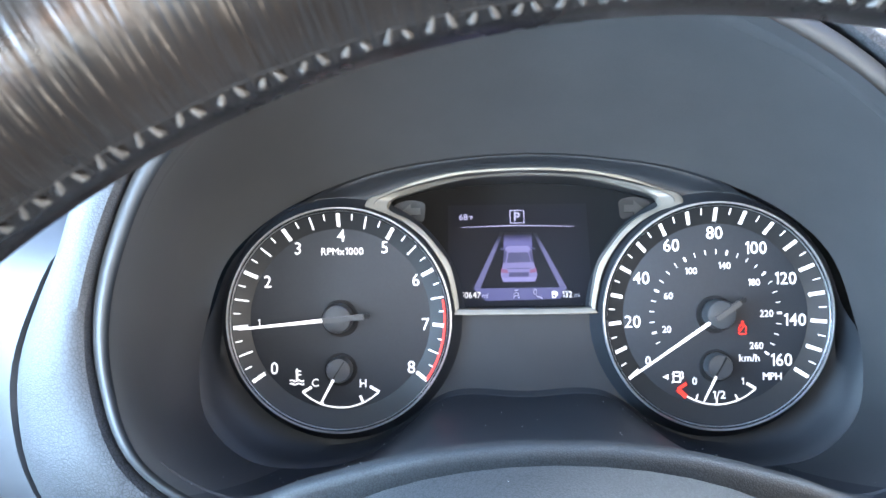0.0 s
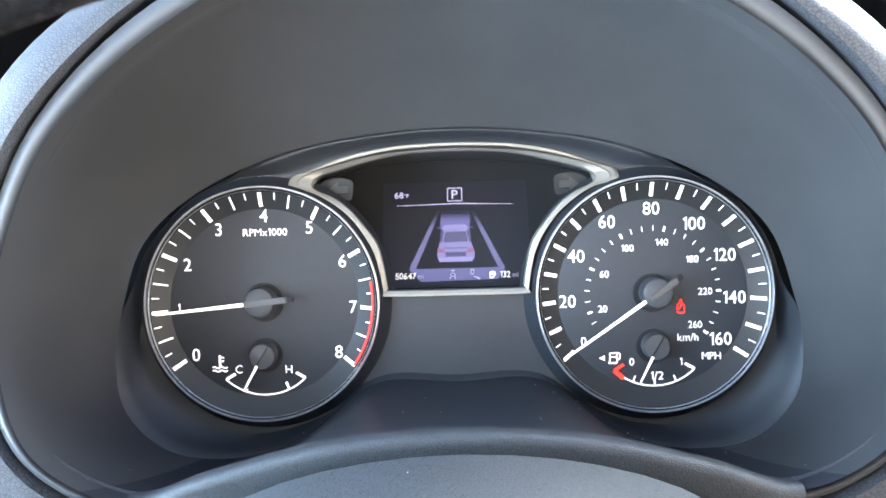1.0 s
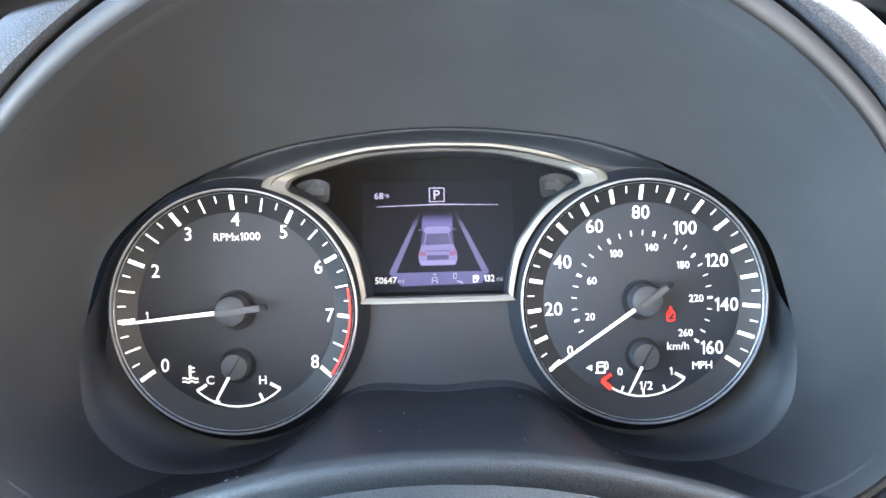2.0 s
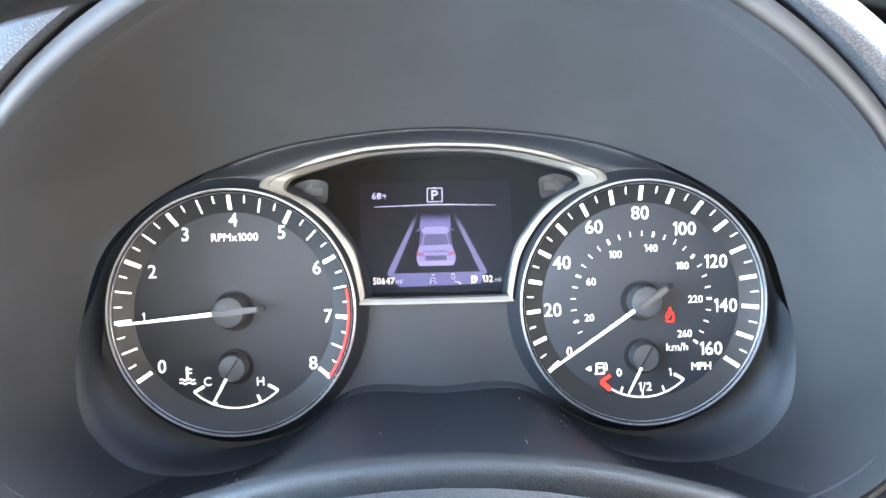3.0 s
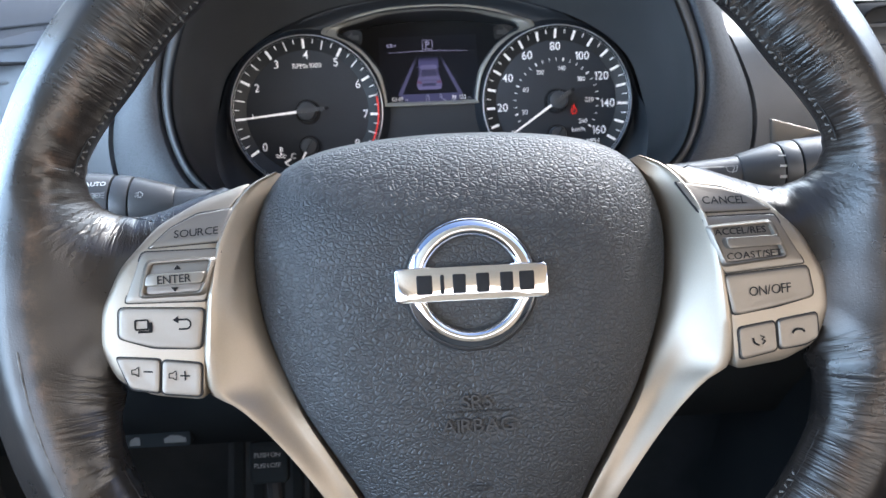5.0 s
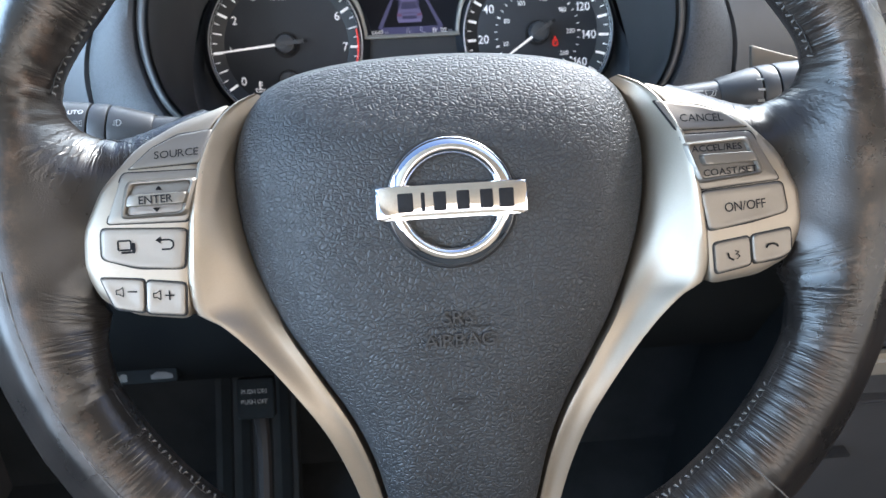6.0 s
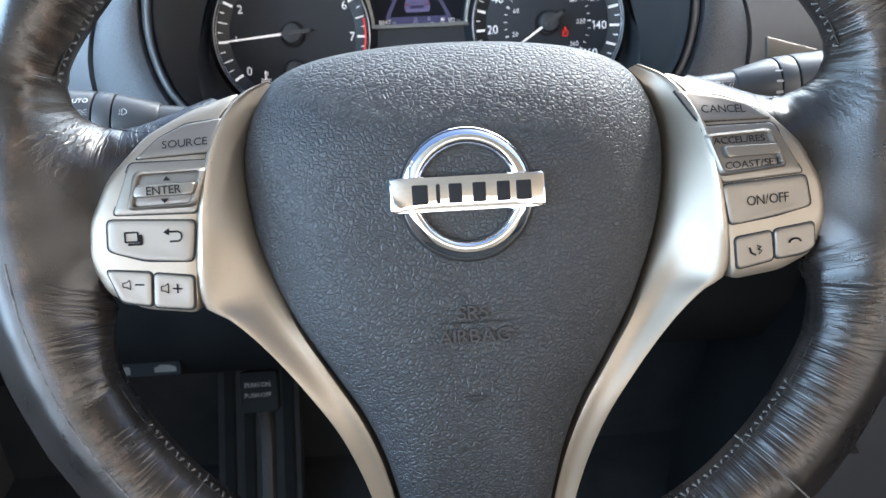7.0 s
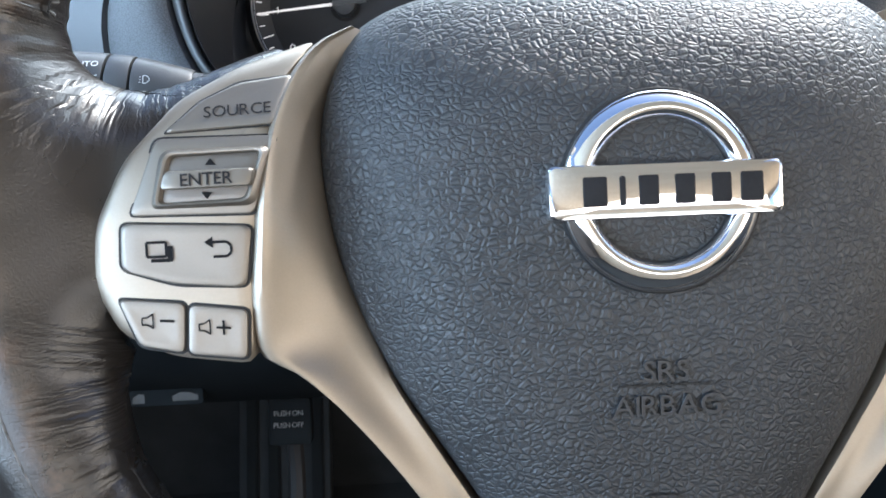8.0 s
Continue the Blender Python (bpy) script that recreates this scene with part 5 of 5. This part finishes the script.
part("voice_symbol", joined(line2d([(0.1150, -0.0300), (0.1156, -0.0322), (0.1176, -0.0332)], 0.0008, 0), line2d([(0.1180, -0.0292), (0.1198, -0.0298), (0.1184, -0.0308), (0.1202, -0.0314), (0.1188, -0.0328)], 0.0004, 0)), INK, b, "", Matrix.Translation((0, 0, spoke_n(0.117, -0.03) + 0.0036)))
b = button([(0.1258, -0.0234), (0.1425, -0.0210), (0.1425, -0.0310), (0.1375, -0.0335), (0.1262, -0.0353)], "phone_button", "silver phone button", r=0.002)
part("phone_symbol", line2d([(0.1315, -0.0290), (0.1322, -0.0277), (0.1340, -0.0272), (0.1358, -0.0275), (0.1366, -0.0286)], 0.0009, 0), INK, b, "", Matrix.Translation((0, 0, spoke_n(0.134, -0.03) + 0.0036)))

# ---- column stalks ----
def stalk(name, base, tip, label):
    base, tip = Vector(base), Vector(tip)
    d = tip - base
    m = Matrix.Translation(base) @ d.to_track_quat("Z", "Y").to_matrix().to_4x4()
    L = d.length
    s = thing(name, m, label, "stalk")
    part("arm", lathe([(0.0005, -0.01), (0.0088, -0.01), (0.0090, 0.02), (0.0095, L * 0.30), (0.0101, L * 0.425), (0.0001, L * 0.425)], 32), STALK, s, "dark plastic arm")
    part("sleeve", lathe([(0.0001, L * 0.412), (0.0106, L * 0.412), (0.0113, L * 0.420), (0.0150, L * 0.53), (0.0148, L * 0.54), (0.0001, L * 0.54)], 32), STALK, s, "dark grey sleeve")
    part("ring", lathe([(0.0001, L * 0.546), (0.0151, L * 0.546), (0.0154, L * 0.552), (0.0157, L * 0.592), (0.0154, L * 0.597), (0.0001, L * 0.597)], 32), STALK, s, "narrow collar ring")
    part("knob", lathe([(0.0001, L * 0.604), (0.0156, L * 0.604), (0.0159, L * 0.612), (0.0164, L * 0.95), (0.0155, L * 0.985), (0.0125, L), (0.0001, L)], 32), STALK, s, "twist knob")
    return s, L


# ---- closing shell of the cabin and the outside ----
ground = part("ground", box(-60, 60, -60, 60, -0.02, 0.0), ASPHALT, None, smooth=0)
tagged(ground, "pale sunlit concrete ground outside the car", "ground", kind="structure")
floor = tagged(part("floor", box(-0.62, 1.18, -1.7, 1.0, 0.26, 0.30), CARPET, None, smooth=0), "dark carpeted cabin floor", "floor", kind="structure")
ceiling = tagged(part("ceiling", box(-0.56, 1.12, -1.7, -0.10, 1.45, 1.48), TAN, None, smooth=0), "light cloth headliner", "ceiling", kind="structure")
# unseen block, added to keep reflections from below dark
tagged(part("reflection_block", box(-0.60, 1.16, -1.05, -0.28, 0.30, 0.52, 0.03), CARPET, None), "unseen dark block behind the wheel, added to shape reflections", "floor", kind="structure")
tagged(part("wall_west", box(-0.66, -0.62, -1.7, 1.0, 0.26, 0.99), PLAIN, None, smooth=0), "plain grey door panel under the side window", "wall", kind="structure")
tagged(part("wall_east", box(1.18, 1.22, -1.7, 1.0, 0.26, 0.99), PLAIN, None, smooth=0), "plain grey door panel under the side window", "wall", kind="structure")
# unseen closing wall, its warm colour added to bounce golden light onto the spokes
tagged(part("wall_south", box(-0.62, 1.18, -1.1, -1.05, 0.30, 1.15), REAR_BOUNCE, None, smooth=0), "plain unseen rear wall, coloured warm to bounce light", "wall", kind="structure")
tagged(part("wall_north", box(-0.62, 1.18, 0.96, 1.0, 0.26, 1.0), GAP, None, smooth=0), "dark bulkhead under the windscreen", "wall", kind="structure")
for x in (-0.60, 1.16):
    pillar = [Vector((x, 0.98, 1.03)), Vector((x * 1.0, 0.5, 1.25)), Vector((x + (0.04 if x < 0 else -0.04), 0.0, 1.46))]
    tagged(part("pillar", tube(spline(pillar, 12), 0.035, k=12), TAN, None), "light windscreen pillar trim", "pillar", kind="structure")

lever, L = stalk("turn_signal_stalk", (-0.080, 0.116, 1.0150), (-0.252, 0.116, 1.0308), "dark grey turn signal stalk with white symbols")
wiper, L2 = stalk("wiper_stalk", (0.093, 0.116, 1.020), (0.263, 0.116, 1.031), "dark grey wiper stalk with white symbols")


def stalk_face(ob, x, up, radius):
    """The pose, on a stalk's skin, of writing that faces the driver: x along it in world metres, up in degrees round it."""
    axis = ob.matrix_basis.col[2].to_3d()
    base = ob.matrix_basis.translation + axis * ((x - ob.matrix_basis.translation.x) / axis.x)
    y = -math.cos(radians(up)) * radius
    z = math.sin(radians(up)) * radius
    return ob.matrix_basis.inverted() @ pose(x, base.y + y, base.z + z, 90 - up)


letters("lettering", "AUTO", 0.0039, PALE, lever, stalk_face(lever, -0.1890, 60, 0.0165))
lines = [bar2d((-0.003, 0), (0.003, 0), 0.0006)]
for sx in (-1, 1):
    lines.append(line2d([(sx * 0.0022 + sx * 0.0022 * math.cos(k * 0.524), 0.0022 * math.sin(k * 0.524)) for k in range(13)], 0.0005))
    for k in (-1, 0, 1):
        lines.append(bar2d((sx * 0.0052, k * 0.0016), (sx * 0.0082, k * 0.0026), 0.0005))
part("side_light_symbol", joined(*lines), PALE, lever, "", stalk_face(lever, -0.1885, 36, 0.0166) @ Matrix.Diagonal((0.6, 0.6, 1, 1)))
lines = [line2d([(-0.0005, 0.0026), (0.002, 0.0026), (0.0038, 0.0012), (0.0038, -0.0012), (0.002, -0.0026), (-0.0005, -0.0026), (-0.0005, 0.0026)], 0.0006)]
for k in range(4):
    lines.append(bar2d((-0.0050, 0.0022 - 0.0015 * k), (-0.0018, 0.0022 - 0.0015 * k), 0.0005))
lamp_symbol = joined(*lines)
part("head_light_symbol", lamp_symbol, PALE, lever, "", stalk_face(lever, -0.1880, 8, 0.0166) @ Matrix.Diagonal((0.6, 0.6, 1, 1)))
lines = [line2d([(0.0, 0.0020), (0.0016, 0.0020), (0.0030, 0.0008), (0.0030, -0.0008), (0.0016, -0.0020), (0.0, -0.0020), (0.0, 0.0020)], 0.0005)]
for k in range(3):
    lines.append(bar2d((-0.0030, 0.0014 - 0.0014 * k), (-0.0010, 0.0014 - 0.0014 * k), 0.0005))
part("fog_light_symbol", joined(*lines), PALE, lever, "", stalk_face(lever, -0.167, 43, 0.0147) @ Matrix.Diagonal((0.8, 0.8, 1, 1)))
lines = [poly2d([(-0.0085, 0), (-0.0055, 0.0028), (-0.0055, 0.0012), (-0.001, 0.0012), (-0.001, -0.0012), (-0.0055, -0.0012), (-0.0055, -0.0028)]),
         poly2d([(0.0085, 0), (0.0055, 0.0028), (0.0055, 0.0012), (0.001, 0.0012), (0.001, -0.0012), (0.0055, -0.0012), (0.0055, -0.0028)]),
         line2d([(0.0005, 0.0082), (0.004, 0.0082), (0.0062, 0.0068), (0.0062, 0.0056), (0.004, 0.0044), (0.0005, 0.0044), (0.0005, 0.0082)], 0.0006)]
for k in range(4):
    lines.append(bar2d((-0.0060, 0.0080 - 0.0011 * k), (-0.0012, 0.0080 - 0.0011 * k), 0.0006))
part("turn_symbol", joined(*lines), PALE, lever, "", stalk_face(lever, -0.128, 24, 0.0096) @ Matrix.Diagonal((0.75, 0.75, 1, 1)))
lines = [line2d([(-0.004, -0.003), (0.004, -0.003), (0.006, 0.003), (-0.006, 0.003), (-0.004, -0.003)], 0.0006), bar2d((0.0, -0.004), (0.003, 0.002), 0.0007)]
part("wiper_symbol", joined(*lines), PALE, wiper, "", stalk_face(wiper, 0.156, 36, 0.0122) @ Matrix.Diagonal((0.55, 0.55, 1, 1)))
for k in range(4):
    part("speed_mark", bar2d((-0.002, 0), (0.002, 0), 0.0008 + 0.0004 * k), PALE, wiper, "", stalk_face(wiper, 0.183, 50 - 22 * k, 0.0156))
for k in range(3):
    part("mode_mark", bar2d((-0.004, 0), (0.004, 0), 0.0010), PALE, wiper, "", stalk_face(wiper, 0.133 + 0.008 * k, 58 - 3 * k, 0.0100))


# ---- air vents ----
def air_vent(x0, x1, z0, z1, y):
    cx, cz = (x0 + x1) / 2, (z0 + z1) / 2
    v = thing("air_vent", pose(cx, y, cz, 84), "black slatted dashboard air vent in a black surround", "air vent", "dashboard vents")
    w, h = (x1 - x0) / 2, (z1 - z0) / 2
    o = rounded([(-w, -h), (w, -h), (w, h), (-w, h)], 0.018, 6)
    rings = [[Vector((q.x * f, q.y * f, z)) for q in o] for f, z in ((1.0, -0.03), (1.0, 0.001), (0.985, 0.003), (0.965, 0.0025), (0.95, -0.001), (0.94, -0.04))]
    part("surround", loft(rings), VENT, v, "black plastic surround")
    part("duct", plate(rounded([(-w * 0.96, -h * 0.96), (w * 0.96, -h * 0.96), (w * 0.96, h * 0.96), (-w * 0.96, h * 0.96)], 0.012), -0.045, -0.04), GAP, v, "dark duct")
    for k in range(5):
        t = -0.68 + 0.34 * k
        part("slat", box(-w * 0.95, w * 0.95, t * h - 0.0012, t * h + 0.0012, -0.018, 0.0, 0.0008), PLAIN, v)
    return v


air_vent(-0.425, -0.270, 0.980, 1.070, 0.2835)
air_vent(0.318, 0.47, 0.990, 1.085, 0.291)

# ---- centre console, knee panel fittings and footwell ----
console = thing("centre_console", pose(0, 0, 0), "dark grey centre console side with a silver strip", "console")
rings = []
for x, y in ((0.32, 0.42), (0.325, 0.30), (0.335, 0.262), (0.36, 0.252), (0.55, 0.248), (0.75, 0.248), (0.77, 0.4)):
    rings.append([Vector((x, y + 0.06 * soft(0.7, 0.35, z), z)) for z in (1.0, 0.9, 0.76, 0.70, 0.66, 0.6, 0.5, 0.40, 0.30)])
part("side_panel", loft(rings[3:], close_ring=False), PLAIN, console, "plain dark grey panel")
# same panel's side to the footwell, shade put into its colour
part("side_cheek", loft(rings[:4], close_ring=False), KNEE, console, "cheek facing the footwell, its shade painted near-black")
part("silver_strip", box(0.385, 0.74, 0.232, 0.25, 0.712, 0.736, 0.006), VISOR, console, "satin silver strip")
part("strip_shadow", box(0.38, 0.74, 0.236, 0.252, 0.738, 0.80, 0.008), DASH, console, "padded edge above the strip")
part("drawer_edge", box(0.37, 0.74, 0.240, 0.256, 0.672, 0.679, 0.002), DASH, console)
part("drawer_slot", box(0.365, 0.405, 0.2465, 0.26, 0.604, 0.608, 0.001), GAP, console)

knobs = thing("release_lever", pose(-0.268, 0.308, 0.716, 68), "black release lever with two pale symbols under the dash", "lever")
part("lever_plate", plate(rounded([(-0.028, -0.0065), (0.032, -0.0065), (0.032, 0.0065), (-0.028, 0.0065)], 0.003), -0.012, 0.0004, 0.0004), KNEE, knobs, "black plate")
part("bonnet_symbol", poly2d([(-0.024, -0.004), (-0.014, -0.004), (-0.014, 0.003), (-0.018, 0.004), (-0.023, 0.001)], 0.0008), DIM, knobs, "pale symbol")
part("boot_symbol", poly2d([(0.008, -0.003), (0.028, -0.003), (0.028, 0.001), (0.022, 0.0035), (0.014, 0.004), (0.008, 0.001)], 0.0008), DIM, knobs, "pale car symbol")
part("slot_edge", box(-0.032, 0.026, 0.026, 0.0275, 0.0, 0.003, 0.0006), GAP, knobs)

pedal = thing("parking_brake_pedal", pose(-0.186, 0.385, 0.620, 60), "black foot parking brake pedal with pale lettering", "pedal")
part("pad", plate(rounded([(-0.020, -0.022), (0.020, -0.022), (0.020, 0.022), (-0.020, 0.022)], 0.005), -0.012, 0.004, 0.002), KNEE, pedal, "rubber pad")
letters("lettering", "PUSH ON", 0.0068, DIM, pedal, on(-0.001, 0.008, 0.0044))
letters("lettering", "PUSH OFF", 0.0068, DIM, pedal, on(-0.001, -0.003, 0.0044))
part("pedal_arm", tube(spline([(0, 0.0, -0.01), (0.0, -0.05, -0.03), (0.0, -0.12, -0.02), (0.0, 0.1, -0.12)][:3], 10), 0.008, k=8), GAP, pedal, "steel arm")
part("hanger", tube([(0, 0.01, -0.01), (0, 0.12, -0.05), (0, 0.25, -0.03)], 0.007, k=8), GAP, pedal)

rest = thing("footrest", pose(-0.235, 0.55, 0.45, 50), "ribbed black rubber footrest in the footwell", "footrest")
part("base", plate(rounded([(-0.05, -0.16), (0.06, -0.16), (0.06, 0.10), (-0.05, 0.10)], 0.012), -0.03, 0.0, 0.004), CARPET, rest)
for k in range(4):
    part("rib", box(-0.040 + 0.026 * k, -0.026 + 0.026 * k, -0.15, 0.09, -0.002, 0.006, 0.002), KNEE, rest)

tagged(part("bulkhead", box(-0.62, 1.18, 0.62, 0.66, 0.26, 0.98), CARPET, None, smooth=0), "dark carpeted footwell bulkhead", "wall", kind="structure")
# patch of sunlight on the dash, modelled as a pale triangular plate
trim = thing("sun_patch", pose(0.232, 0.19, 1.028, 80, 0, -8), "small triangular sun patch behind the wiper stalk, built as a pale plate", "trim")
part("plate", plate(rounded([(-0.015, -0.014), (0.016, -0.0045), (-0.017, 0.004)], 0.0015), -0.004, 0.0, 0.0008), BUTTON, trim)

demist = thing("defroster_vent", pose(-0.352, 0.44, 1.1085, 2, 0, 20), "small oval side window defroster vent in the dash top", "air vent", "dashboard vents")
o = [Vector((0.034 * math.cos(a), 0.016 * math.sin(a))) for a in [2 * math.pi * k / 32 for k in range(32)]]
part("vent_rim", loft([[Vector((q.x * f, q.y * f, z)) for q in o] for f, z in ((1.0, -0.01), (1.0, 0.002), (0.94, 0.004), (0.85, 0.001), (0.84, -0.012))]), PLAIN, demist, "grey rim")
part("vent_floor", plate([q * 0.86 for q in o], -0.014, -0.011), GAP, demist)
for k in range(4):
    part("louvre", box(-0.026, 0.026, -0.011 + 0.007 * k, -0.0085 + 0.007 * k, -0.008, 0.001, 0.0006), STALK, demist)
